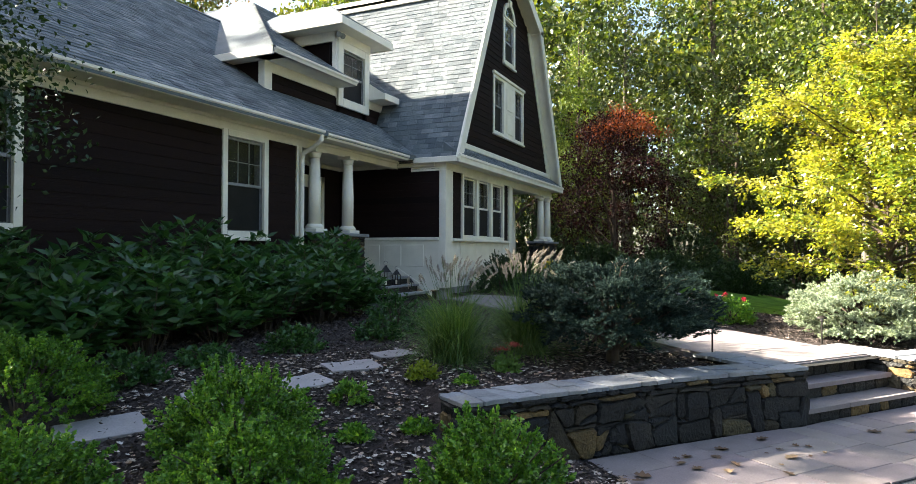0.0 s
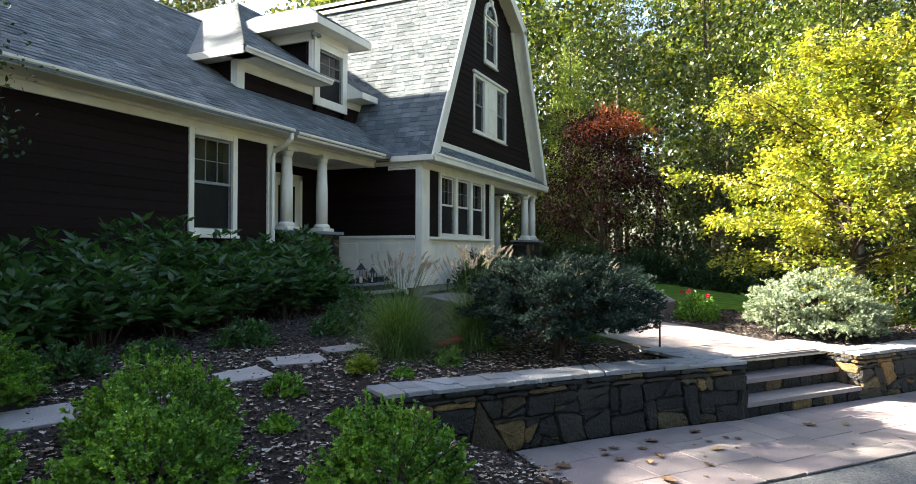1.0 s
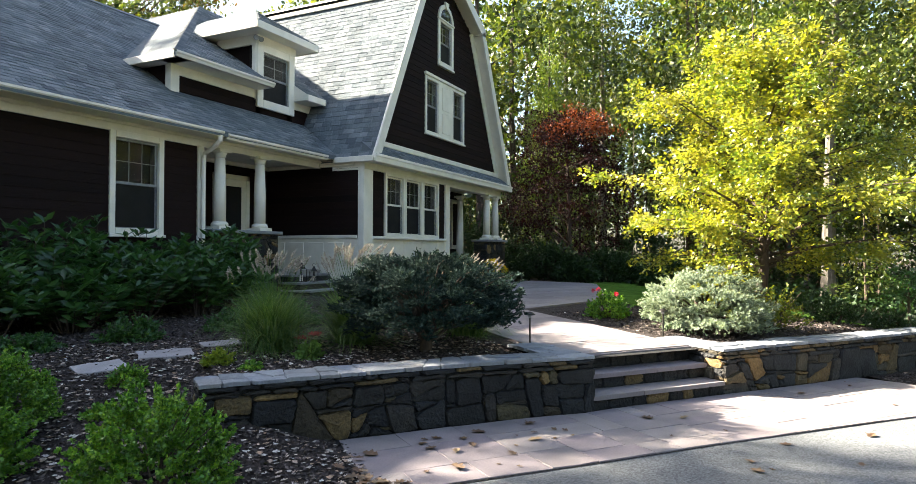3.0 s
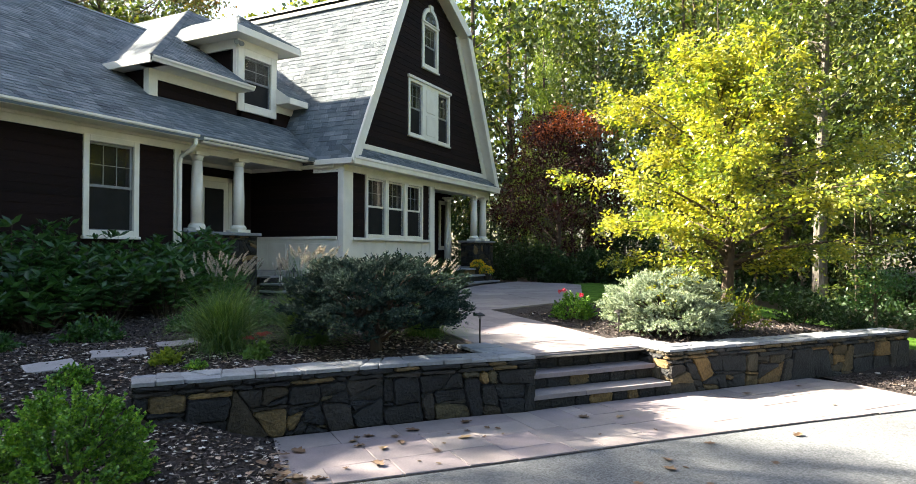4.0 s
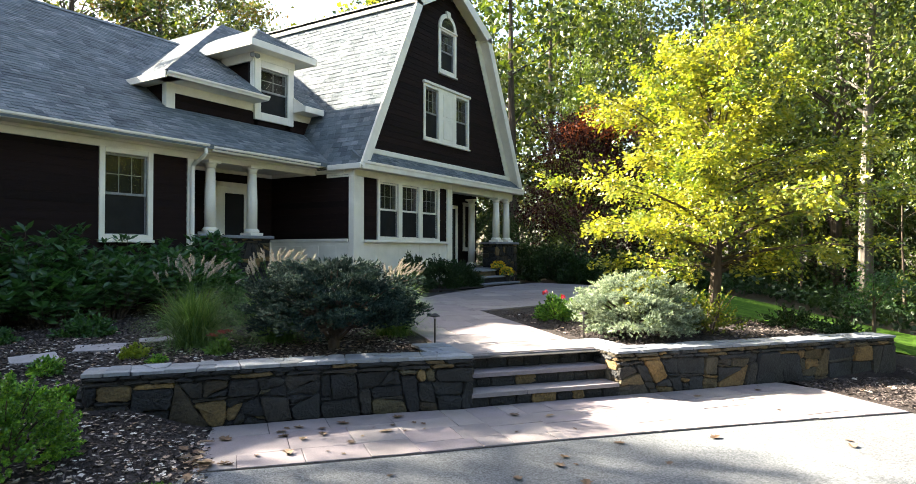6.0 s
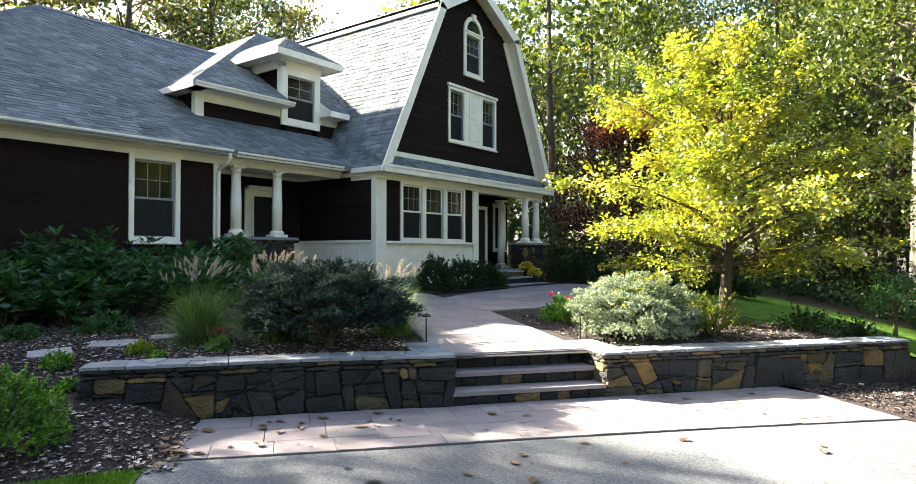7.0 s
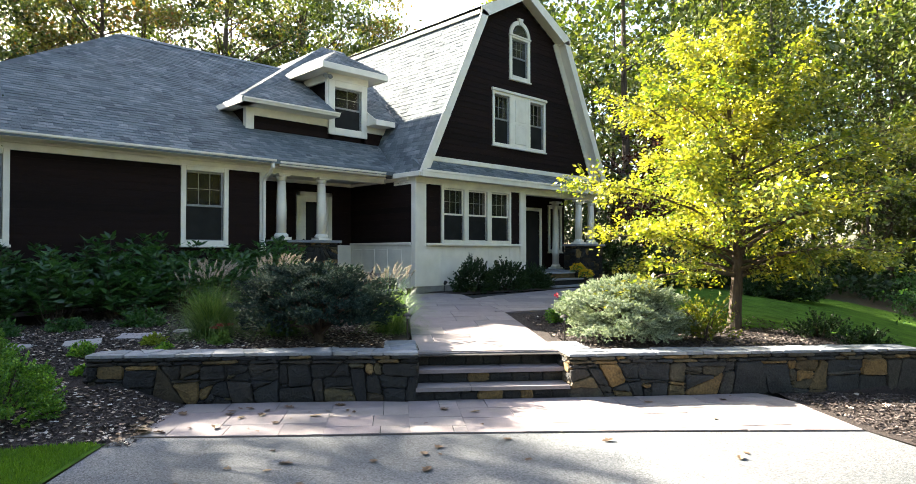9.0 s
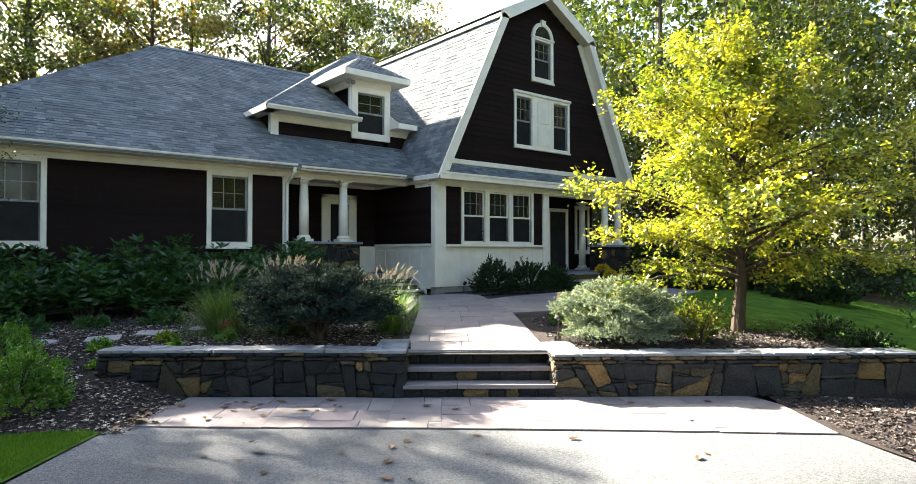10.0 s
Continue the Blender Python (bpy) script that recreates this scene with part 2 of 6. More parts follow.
def prism(bm, pts, depth):
    """A closed prism: a planar outline (3D points) pushed along depth."""
    d = Vector(depth)
    a = [bm.verts.new(p) for p in pts]
    b = [bm.verts.new(Vector(p) + d) for p in pts]
    bm.faces.new(a)
    bm.faces.new(b[::-1])
    for i in range(len(a)):
        j = (i + 1) % len(a)
        bm.faces.new((a[j], a[i], b[i], b[j]))
    bmesh.ops.recalc_face_normals(bm, faces=bm.faces)
    return bm


def lathe(profile, seg=20, at=(0, 0, 0)):
    bm = bmesh.new()
    rings = []
    for r, z in profile:
        rings.append([bm.verts.new((at[0] + r * math.cos(2 * math.pi * i / seg), at[1] + r * math.sin(2 * math.pi * i / seg), at[2] + z)) for i in range(seg)])
    for a, b in zip(rings, rings[1:]):
        for i in range(seg):
            bm.faces.new((a[i], a[(i + 1) % seg], b[(i + 1) % seg], b[i]))
    bm.faces.new(rings[0][::-1])
    bm.faces.new(rings[-1])
    return bm


def tube(bm, pts, radii, seg=8):
    pts = [Vector(p) for p in pts]
    rings = []
    for i, p in enumerate(pts):
        d = (pts[min(i + 1, len(pts) - 1)] - pts[max(i - 1, 0)]).normalized()
        a = d.orthogonal().normalized()
        b = d.cross(a)
        rings.append([bm.verts.new(p + radii[i] * (math.cos(2 * math.pi * k / seg) * a + math.sin(2 * math.pi * k / seg) * b)) for k in range(seg)])
    for q in range(len(rings) - 1):
        r0, r1 = rings[q], rings[q + 1]
        off = min(range(seg), key=lambda o: sum((r0[k].co - r1[(k + o) % seg].co).length for k in range(0, seg, 2)))
        for k in range(seg):
            bm.faces.new((r0[k], r0[(k + 1) % seg], r1[(k + 1 + off) % seg], r1[(k + off) % seg]))
    bm.faces.new(rings[0][::-1])
    bm.faces.new(rings[-1])
    return bm


def mesh_of(name, verts, faces, material):
    me = bpy.data.meshes.new(name)
    me.from_pydata(verts, [], faces)
    me.update()
    me.materials.append(material)
    return me


def leaves(name, centres, along, size, width, material, rng, fold=0.25, face=None):
    """Many leaves as one mesh: each a folded blade of two faces, along its own direction."""
    c = np.asarray(centres, float)
    a = np.asarray(along, float)
    n = len(c)
    a /= np.linalg.norm(a, axis=1)[:, None] + 1e-9
    r = rng.normal(size=(n, 3)) + np.array([0, 0, 1.1]) if face is None else rng.normal(size=(n, 3)) * .7 + face
    side = np.cross(a, r)
    side /= np.linalg.norm(side, axis=1)[:, None] + 1e-9
    up = np.cross(side, a)
    s = (np.asarray(size) * rng.uniform(0.7, 1.3, n))[:, None]
    w = s * width
    base, tip = c - a * s * 0.1, c + a * s
    mid = c + a * s * 0.42
    lft, rgt = mid + side * w + up * w * fold, mid - side * w + up * w * fold
    v = np.stack([base, rgt, tip, lft], 1).reshape(-1, 3)
    f = np.arange(n * 4).reshape(n, 4)
    tri = np.concatenate([f[:, [0, 1, 2]], f[:, [0, 2, 3]]])
    me = bpy.data.meshes.new(name)
    me.vertices.add(len(v))
    me.vertices.foreach_set("co", v.ravel())
    me.loops.add(tri.size)
    me.loops.foreach_set("vertex_index", tri.ravel())
    me.polygons.add(len(tri))
    me.polygons.foreach_set("loop_start", np.arange(0, tri.size, 3))
    me.update(calc_edges=True)
    me.validate()
    me.materials.append(material)
    return me


# ---- plan: the retaining wall's own axes ----
S0 = Vector((0.44, 7.63, 0))
U, N = Vector((0.62, 0.785, 0)), Vector((0.785, -0.62, 0))


def W(s, d, z=0.0):
    p = S0 + U * s + N * d
    return Vector((p.x, p.y, z))


def sd(x, y):
    w = Vector((x, y, 0)) - S0
    return w.dot(U), w.dot(N)


def ease(a, b, x):
    t = min(1, max(0, (x - a) / (b - a)))
    return t * t * (3 - 2 * t)


def wall_line(s):
    """How far the wall's face stands towards the drive: it curves gently back from the steps."""
    u = min(1.0, max(0.0, -s / 2.0))
    return -0.16 * (1 - (1 - u) ** 2)


def height(x, y):
    """The ground: drive at 0, the terrace above the wall, and a bank at the wall's low end."""
    s, d = sd(x, y)
    top = 0.50 + 0.032 * min(max(-d, 0), 8.0)
    if s > 6.9:
        top *= 1 - 0.55 * ease(6.9, 11, s) * ease(-9, -1, d)
    wl = wall_line(max(s, -3.9)) - 0.18
    cliff = 1.0 if d < wl else 0.0
    bank = 1 - ease(-2.6, 2.4, d)
    if s < -3.7:
        k = bank
    elif s < -2.7:
        k = cliff if cliff else bank * ease(-2.7, -3.6, s)
    elif s > 6.9:
        k = 1 - ease(-1.5, 1.0, d)
    else:
        k = cliff
    wood = (x + 3.5) * .51 + (y - 23) * .86
    return top * k - min(max((x + 3) * .17, 0), 1.4) * ease(-6, 6, wood)


# ---- ground ----
from mathutils import geometry as geo


def sheet(name, outline, step, lift, material, rough=0.0, skirt=0.0):
    """A patch of ground inside an outline, following the terrain."""
    xs, ys = [p[0] for p in outline], [p[1] for p in outline]
    pts = [Vector((p[0], p[1])) for p in outline]
    edges = [(i, (i + 1) % len(pts)) for i in range(len(pts))]
    rng = random.Random(5)
    x = min(xs)
    while x < max(xs):
        y = min(ys)
        while y < max(ys):
            pts.append(Vector((x + rng.uniform(-.3, .3) * step, y + rng.uniform(-.3, .3) * step)))
            y += step
        x += step
    vs, _, fs, _, _, _ = geo.delaunay_2d_cdt(pts, edges, [], 1, 1e-4)
    co = [(v.x, v.y, height(v.x, v.y) + lift + rough * noise.noise((v.x * 5, v.y * 5, 1.0))) for v in vs]
    ob = new(name, mesh_of(name, co, fs, material))
    for f in ob.data.polygons:
        f.use_smooth = True
    return ob


def wide_ground():
    ax = [-400, -200, -120, -80, -60, -48] + [-40 + 1.0 * i for i in range(81)] + [48, 60, 80, 120, 200, 400]
    v, f = [], []
    for x in ax:
        for y in ax:
            far = max(0, math.hypot(x, y - 10) - 24)
            low = min(height(x + dx, y + 10 + dy) for dx in (-1.1, 0, 1.1) for dy in (-1.1, 0, 1.1))
            v.append((x, y + 10, low - 0.12 + 0.02 * min(far, 60) * (0.5 + 0.5 * noise.noise((x * .02, y * .02, 3)))))
    n = len(ax)
    for i in range(n - 1):
        for j in range(n - 1):
            f.append((i * n + j, (i + 1) * n + j, (i + 1) * n + j + 1, i * n + j + 1))
    g = new("ground", mesh_of("ground", v, f, FOREST))
    return tagged(g, "brown leaf-strewn woodland floor reaching the distance", "ground", kind="structure")


wide_ground()


def wp(*pairs):
    return [tuple(W(s, d)[:2]) for s, d in pairs]


drive = sheet("driveway", wp((-2.95, 1.3), (-2.0, 1.35), (-1, 1.40), (0.5, 1.46), (2.5, 1.6), (4.75, 1.8), (5.2, 5), (6, 14), (-3, 20), (-14, 14), (-9, 8), (-3.0, 4)), 0.6, 0.0, ASPHALT)
tagged(drive, "grey weathered asphalt driveway, partly sunlit", "driveway", kind="structure")


bed = sheet("mulch_bed", wp((0.0, -0.3), (-0.8, -0.36), (-2.0, -0.40), (-3.0, -0.42), (-3.88, -0.42), (-3.92, -0.27), (-3.4, -0.24), (-2.7, -0.19), (-2.82, 1.28), (-2.95, 1.5), (-4.2, 1.8), (-6, 1.75), (-9, 1.0))
            + [(-5.5, -4.0), (-11, -4.0), (-11, 2.6), (-8.0, 2.6), (-8.0, 10.0), (-8.0, 12.2), (-6.6, 12.2), (-6.2, 12.9), (-3.4, 10.95)], 0.16, 0.0, MULCH, 0.012)
tagged(bed, "dark brown mulch planting bed with scattered dry leaves", "planting bed", kind="structure")
bed_front = sheet("mulch_bed", [(-6.75, 14.1), (-5.3, 14.2), (-5.1, 18.5), (-6.75, 18.7)], 0.25, 0.03, MULCH, 0.012)
tagged(bed_front, "dark mulch strip along the house front", "planting bed", kind="structure")
bed_right = sheet("mulch_bed", wp((2.05, -0.9), (2.05, -0.3), (6.9, -0.3), (7.4, -0.6), (7.6, -2.4), (5.2, -2.6), (4.6, -4.2), (5.0, -6.4), (4.2, -6.3), (2.1, -4.7)), 0.16, 0.0, MULCH, 0.012)
tagged(bed_right, "sunlit mulch bed behind the stone wall", "planting bed", kind="structure")
bed_low = sheet("mulch_bed", wp((4.8, 0.5), (4.9, -0.02), (7.0, -0.02), (7.4, -0.5), (11, -1), (12, 6), (6.4, 9), (5.3, 5), (4.75, 1.82)), 0.25, 0.005, MULCH, 0.012)
tagged(bed_low, "mulch ground beside the driveway", "planting bed", kind="structure")
lawn = sheet("lawn", wp((4.2, -6.5), (5.0, -6.5), (4.6, -4.2), (5.2, -2.6), (7.6, -2.4), (7.4, -0.6), (11, -1.0)) + [(15, 15), (13.5, 19.0), (9, 22.6), (4.2, 25.6), (0.5, 26.6), (-2.2, 25.0), (-3.0, 20.6), (-1.4, 15.2)], 0.4, 0.02, LAWN, 0.02)
tagged(lawn, "green mown lawn in tree shade", "lawn", kind="structure")
verge = sheet("lawn", wp((-2.95, 1.52), (-4.2, 1.82), (-6, 1.77), (-9, 1.0), (-11, 4), (-9, 7.8), (-3.03, 4)), 0.3, 0.015, LAWN, 0.01)
tagged(verge, "green grass verge beside the driveway", "lawn", kind="structure")


# ---- pieces of stone ----
def clip(poly, a, b, c):
    """Keeps the part of a convex outline where a*x + b*y <= c."""
    out = []
    for i, p in enumerate(poly):
        q = poly[(i + 1) % len(poly)]
        fp, fq = a * p[0] + b * p[1] - c, a * q[0] + b * q[1] - c
        if fp <= 0:
            out.append(p)
        if fp * fq < 0:
            t = fp / (fp - fq)
            out.append((p[0] + t * (q[0] - p[0]), p[1] + t * (q[1] - p[1])))
    return out


def shrink(poly, g):
    cx, cy = sum(p[0] for p in poly) / len(poly), sum(p[1] for p in poly) / len(poly)
    out = []
    for p in poly:
        l = math.hypot(p[0] - cx, p[1] - cy)
        k = max(0.3, 1 - g / max(l, 1e-6))
        out.append((cx + (p[0] - cx) * k, cy + (p[1] - cy) * k))
    return out


def area(poly):
    return abs(sum(p[0] * q[1] - q[0] * p[1] for p, q in zip(poly, poly[1:] + poly[:1]))) / 2


def cells(w, h, rng, big):
    """Flags on a top w by h: split again and again by slanting cuts into pieces of uneven size."""
    out = []
    todo = [[(0, 0), (w, 0), (w, h), (0, h)]]
    while todo:
        poly = todo.pop()
        xs, zs = [p[0] for p in poly], [p[1] for p in poly]
        bw, bh = max(xs) - min(xs), max(zs) - min(zs)
        ar = area(poly)
        limit = big * big * rng.choice((.35, .6, .9, 1.3, 2.0))
        if ar < limit and bw < big * 2.3 or ar < .006 or len(poly) < 3:
            if len(poly) >= 3 and ar > .0008:
                out.append(poly)
            continue
        upright = bw > bh * rng.uniform(.9, 1.7)
        tilt = rng.uniform(-.16, .16) if rng.random() < .7 else rng.uniform(-.6, .6)
        f = rng.uniform(.32, .68)
        cx, cz = min(xs) + bw * (f if upright else .5), min(zs) + bh * (.5 if upright else f)
        a, b = (1, tilt) if upright else (tilt, 1)
        c = a * cx + b * cz
        todo += [q for q in (clip(poly, a, b, c), clip(poly, -a, -b, -c)) if len(q) >= 3]
    return out


def rubble(w, h, rng, big):
    """Fieldstones on a face w by h: blocks of very uneven size, with thin flat stones wedged along some of them."""
    out = []
    todo = [([(0, 0), (w, 0), (w, h), (0, h)], 0)]
    while todo:
        poly, wedged = todo.pop()
        xs, zs = [p[0] for p in poly], [p[1] for p in poly]
        bw, bh = max(xs) - min(xs), max(zs) - min(zs)
        ar = area(poly)
        limit = big * big * rng.choice((.2, .5, .9, 1.4, 2.0))
        if ar < limit and bw < big * 1.9 or ar < .004:
            if not wedged and bh > .17 and rng.random() < .45:
                f, tilt = (1 if rng.random() < .5 else 0), rng.uniform(-.12, .12)
                cz = min(zs) + (bh - rng.uniform(.035, .06) if f else rng.uniform(.035, .06))
                c = tilt * (min(xs) + bw / 2) + cz
                todo += [(q, 1) for q in (clip(poly, tilt, 1, c), clip(poly, -tilt, -1, -c)) if len(q) >= 3]
            elif ar > .0007:
                out.append(poly)
            continue
        upright = bw > bh * rng.uniform(.9, 2.2)
        tilt = rng.uniform(-.22, .22) if rng.random() < .6 else rng.uniform(-.75, .75)
        f = rng.uniform(.25, .75)
        cx, cz = min(xs) + bw * (f if upright else .5), min(zs) + bh * (.5 if upright else f)
        a, b = (1, tilt) if upright else (tilt * .6, 1)
        c = a * cx + b * cz
        parts = [q for q in (clip(poly, a, b, c), clip(poly, -a, -b, -c)) if len(q) >= 3]
        todo += [(q, wedged if len(parts) > 1 else 1) for q in parts]
        if len(parts) < 2 and parts:
            out.append(todo.pop()[0])
    return out


def stone(poly, depth, rng, place, material, name="stone"):
    """A dressed stone: outline at the joint, a shoulder, and a slightly domed uneven face."""
    fine = []
    for p, q in zip(poly, poly[1:] + poly[:1]):          # broken edges and rounded-off corners
        l = math.hypot(q[0] - p[0], q[1] - p[1])
        k = min(.34, .028 / max(l, .03))
        for t in (k, .36 + rng.uniform(-.08, .08), .66 + rng.uniform(-.08, .08), 1 - k) if l > .1 else (k, 1 - k):
            fine.append((p[0] + (q[0] - p[0]) * t, p[1] + (q[1] - p[1]) * t))
    poly = fine
    m = len(poly)
    v, f = [], []
    cx, cy = sum(p[0] for p in poly) / m, sum(p[1] for p in poly) / m
    rag = [(p[0] + rng.uniform(-.009, .009), p[1] + rng.uniform(-.009, .009)) for p in poly]
    inner = shrink(rag, 0.014)
    tiltx, tilty = rng.uniform(-.05, .05), rng.uniform(-.06, .06)
    for p in rag:
        v.append(place(p[0], p[1], -0.03))
    for p in rag:
        v.append(place(p[0], p[1], depth * 0.45))
    for p in inner:
        v.append(place(p[0], p[1], depth + tiltx * (p[0] - cx) + tilty * (p[1] - cy) + rng.uniform(-.006, .006)))
    v.append(place(cx + rng.uniform(-.02, .02), cy, depth + rng.uniform(0, .012)))
    for k in (0, 1):
        for i in range(m):
            j = (i + 1) % m
            f.append((k * m + i, k * m + j, k * m + m + j, k * m + m + i))
    for i in range(m):
        f.append((2 * m + i, 2 * m + (i + 1) % m, 3 * m))
    return mesh_of(name, v, f, material)


def stone_face(parent, w, h, place, rng, big=0.31, proud=0.05, material=None):
    """Stones over a face; place(x, z, out) gives the world point."""
    level = h - 0.10
    for poly in rubble(w, level, rng, big):
        piece("stone", stone(shrink(poly, 0.002), proud * rng.uniform(.5, 1.35), rng, place, material or STONE), parent)
    for z0, z1 in ((level, level + .05), (level + .05, h)):     # thin levelling courses under the cap
        x = 0.0
        while x < w - 0.02:
            l = min(rng.uniform(.12, .46), w - x)
            e0, e1 = rng.uniform(-.008, .008), rng.uniform(-.008, .008)
            top_ = z1 - .004 if z1 == h else z1 - .004 + e1
            p = [(x + .005, z0 + .003), (x + l - .005, z0 + .003 + e0), (x + l - .005, top_), (x + .005, top_)]
            piece("stone", stone(p, proud * rng.uniform(.7, 1.35), rng, place, material or STONE), parent)
            x += l


def slab(poly, z0, z1, material, name, rng, chip=0.008):
    """A flat slab with an outline in the ground plan, chamfered top edge."""
    if sum(p[0] * q[1] - q[0] * p[1] for p, q in zip(poly, poly[1:] + poly[:1])) < 0:
        poly = poly[::-1]
    if chip > .01:                                   # hand-broken edges
        poly = [(p[0] + (q[0] - p[0]) * k, p[1] + (q[1] - p[1]) * k) for p, q in zip(poly, poly[1:] + poly[:1]) for k in (.06, .35, .65, .94)]
    m = len(poly)
    rag = [(p[0] + rng.uniform(-chip, chip), p[1] + rng.uniform(-chip, chip)) for p in poly]
    t = [rng.uniform(-.003, .003) for _ in poly]
    inner = shrink(rag, 0.005)
    zz = z1 if callable(z1) else (lambda x, y: z1)
    v = [(p[0], p[1], z0 if not callable(z1) else zz(*p) - 0.06) for p in rag] + [(p[0], p[1], zz(*p) - 0.004) for p in rag] + [(p[0], p[1], zz(*p) + e) for p, e in zip(inner, t)]
    f = [(k * m + i, k * m + (i + 1) % m, k * m + m + (i + 1) % m, k * m + m + i) for k in (0, 1) for i in range(m)]
    f.append(tuple(range(2 * m, 3 * m)))
    return mesh_of(name, v, f, material)


TOP = 0.57


def retaining_wall(s0, s1, name, label, rng, bent, ret_end, top, material):
    wall = thing(name, label, "stone wall", kind="structure")
    core = bmesh.new()
    n = max(2, int((s1 - s0) / 0.2))
    ss = [s0 + (s1 - s0) * i / n for i in range(n + 1)]
    front = [W(s, wall_line(s) - 0.02) for s in ss]
    back = [W(s, wall_line(s) - 0.40) for s in ss]
    prism(core, [(p.x, p.y, -0.3) for p in front + back[::-1]], (0, 0, top + 0.3 - 0.035))
    part("core", core, MORTAR, wall)
    stone_face(wall, s1 - s0, top - 0.035, lambda x, z, o: tuple(W(s0 + x, wall_line(s0 + x) - 0.03 + o, z)), rng, material=material)
    # capping of thin irregular flags
    for poly in cells(s1 - s0 + .03, .44, rng, .30):
        q = [(s0 - .015 + p[0], -.425 + p[1]) for p in shrink(poly, .003)]
        piece("cap_stone", slab([tuple(W(a, wall_line(a) + b)[:2]) for a, b in q], top - .035, top + rng.uniform(-.007, .007), CAP, "cap_stone", rng, .011), wall)
    # the end beside the steps runs back along them
    e = s1 if ret_end > 0 else s0
    o = 1 if ret_end > 0 else -1
    core = bmesh.new()
    prism(core, [W(e - o * .36, -0.4, -.3), W(e - o * .02, -0.4, -.3), W(e - o * .02, -1.15, -.3), W(e - o * .36, -1.15, -.3)], (0, 0, top + .25))
    part("core", core, MORTAR, wall)
    if ret_end > 0:
        stone_face(wall, 1.15, top - .035, lambda x, z, q: tuple(W(e - .03 + q, -x, z)), rng, 0.2, material=material)
    else:
        stone_face(wall, 1.15, top - .035, lambda x, z, q: tuple(W(e + .03 - q, -1.15 + x, z)), rng, 0.2, material=material)
    for poly in cells(.76, .43, rng, .34):
        q = [(e + o * (.015 - p[1]), -.42 - p[0]) for p in shrink(poly, .003)]
        piece("cap_stone", slab([tuple(W(a, b)[:2]) for a, b in q], top - .035, top + rng.uniform(-.006, .006), CAP, "cap_stone", rng, .011), wall)
    if bent:
        stone_face(wall, 0.36, top - .035, lambda x, z, q: tuple(W(s0 + .02 - q, wall_line(s0) - .38 + x, z)), rng, .2)
    return wall


def steps():
    st = thing("garden_steps", "three broad bluestone steps with fieldstone risers", "steps", kind="structure")
    rng = random.Random(11)
    for i in range(3):
        d, z0, z1 = -0.27 * i, 0.178 * i, 0.178 * (i + 1)
        core = bmesh.new()
        prism(core, [W(.1, d - .03, z0 - .02), W(2.08, d - .03, z0 - .02), W(2.08, d - .6, z0 - .02), W(.1, d - .6, z0 - .02)], (0, 0, z1 - z0 - .03))
        part("riser_core", core, MORTAR, st)
        x = .1
        while x < 2.06:
            l = min(rng.uniform(.16, .34), 2.08 - x)
            if 2.08 - x - l < .08:
                l = 2.08 - x
            q = [(x + .004, z0 + .002), (x + l - .004, z0 + .002), (x + l - .004, z1 - .052), (x + .004, z1 - .052)]
            piece("stone", stone(q, .03 * rng.uniform(.7, 1.2), rng, lambda a, z, o, d=d: tuple(W(a, d - .045 + o, z)), STONE), st)
            x += l
        joints = [.1, .1 + rng.uniform(.7, 1.2), 2.08]
        for a, b in zip(joints, joints[1:]):
            q = [(a + .003, d + .025), (b - .003, d + .025), (b - .003, d - .34), (a + .003, d - .34)]
            piece("tread", slab([tuple(W(*p)[:2]) for p in q], z1 - .05, z1, PAVER, "tread", rng, .003), st)


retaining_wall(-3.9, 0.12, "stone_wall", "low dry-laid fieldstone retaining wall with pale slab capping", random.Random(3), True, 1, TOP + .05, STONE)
retaining_wall(2.08, 6.95, "stone_wall", "low fieldstone retaining wall, warm brown stones toned up for stronger light", random.Random(8), False, -1, TOP, LIT_WARM_STONE)
steps()


def flagging(name, label, quads, zfun, rng, tile, lift=0.0):
    """Rectangular flags in mixed sizes laid in the wall's axes, cut to convex outlines of (s, d)."""
    pav = thing(name, label, "paving", kind="structure")
    for quad in quads:
        if sum(p[0] * q[1] - q[0] * p[1] for p, q in zip(quad, quad[1:] + quad[:1])) < 0:
            quad = quad[::-1]
        d0, d1 = min(p[1] for p in quad), max(p[1] for p in quad)
        a0, a1 = min(p[0] for p in quad), max(p[0] for p in quad)
        d = d0
        while d < d1 - .01:
            rw = min(rng.choice(tile), d1 - d)
            s = a0 + rng.uniform(-.4, 0)
            while s < a1:
                l = rng.choice(tile) * rng.choice((1, 1.25, 1.6))
                halves = [(d, d + rw)] if rng.random() < .7 else [(d, d + rw * .5), (d + rw * .5, d + rw)]
                for e0, e1 in halves:
                    poly = [(s + .0025, e0 + .0025), (s + l - .0025, e0 + .0025), (s + l - .0025, e1 - .0025), (s + .0025, e1 - .0025)]
                    for p, q in zip(quad, quad[1:] + quad[:1]):
                        nx, ny = q[1] - p[1], p[0] - q[0]
                        poly = clip(poly, nx, ny, nx * p[0] + ny * p[1])
                        if len(poly) < 3:
                            break
                    if len(poly) >= 3 and area(poly) > .004:
                        piece("flagstone", slab([tuple(W(*p)[:2]) for p in poly], 0, zfun, PAVER, "flagstone", rng, .002), pav)
                s += l
            d += rw
    return pav


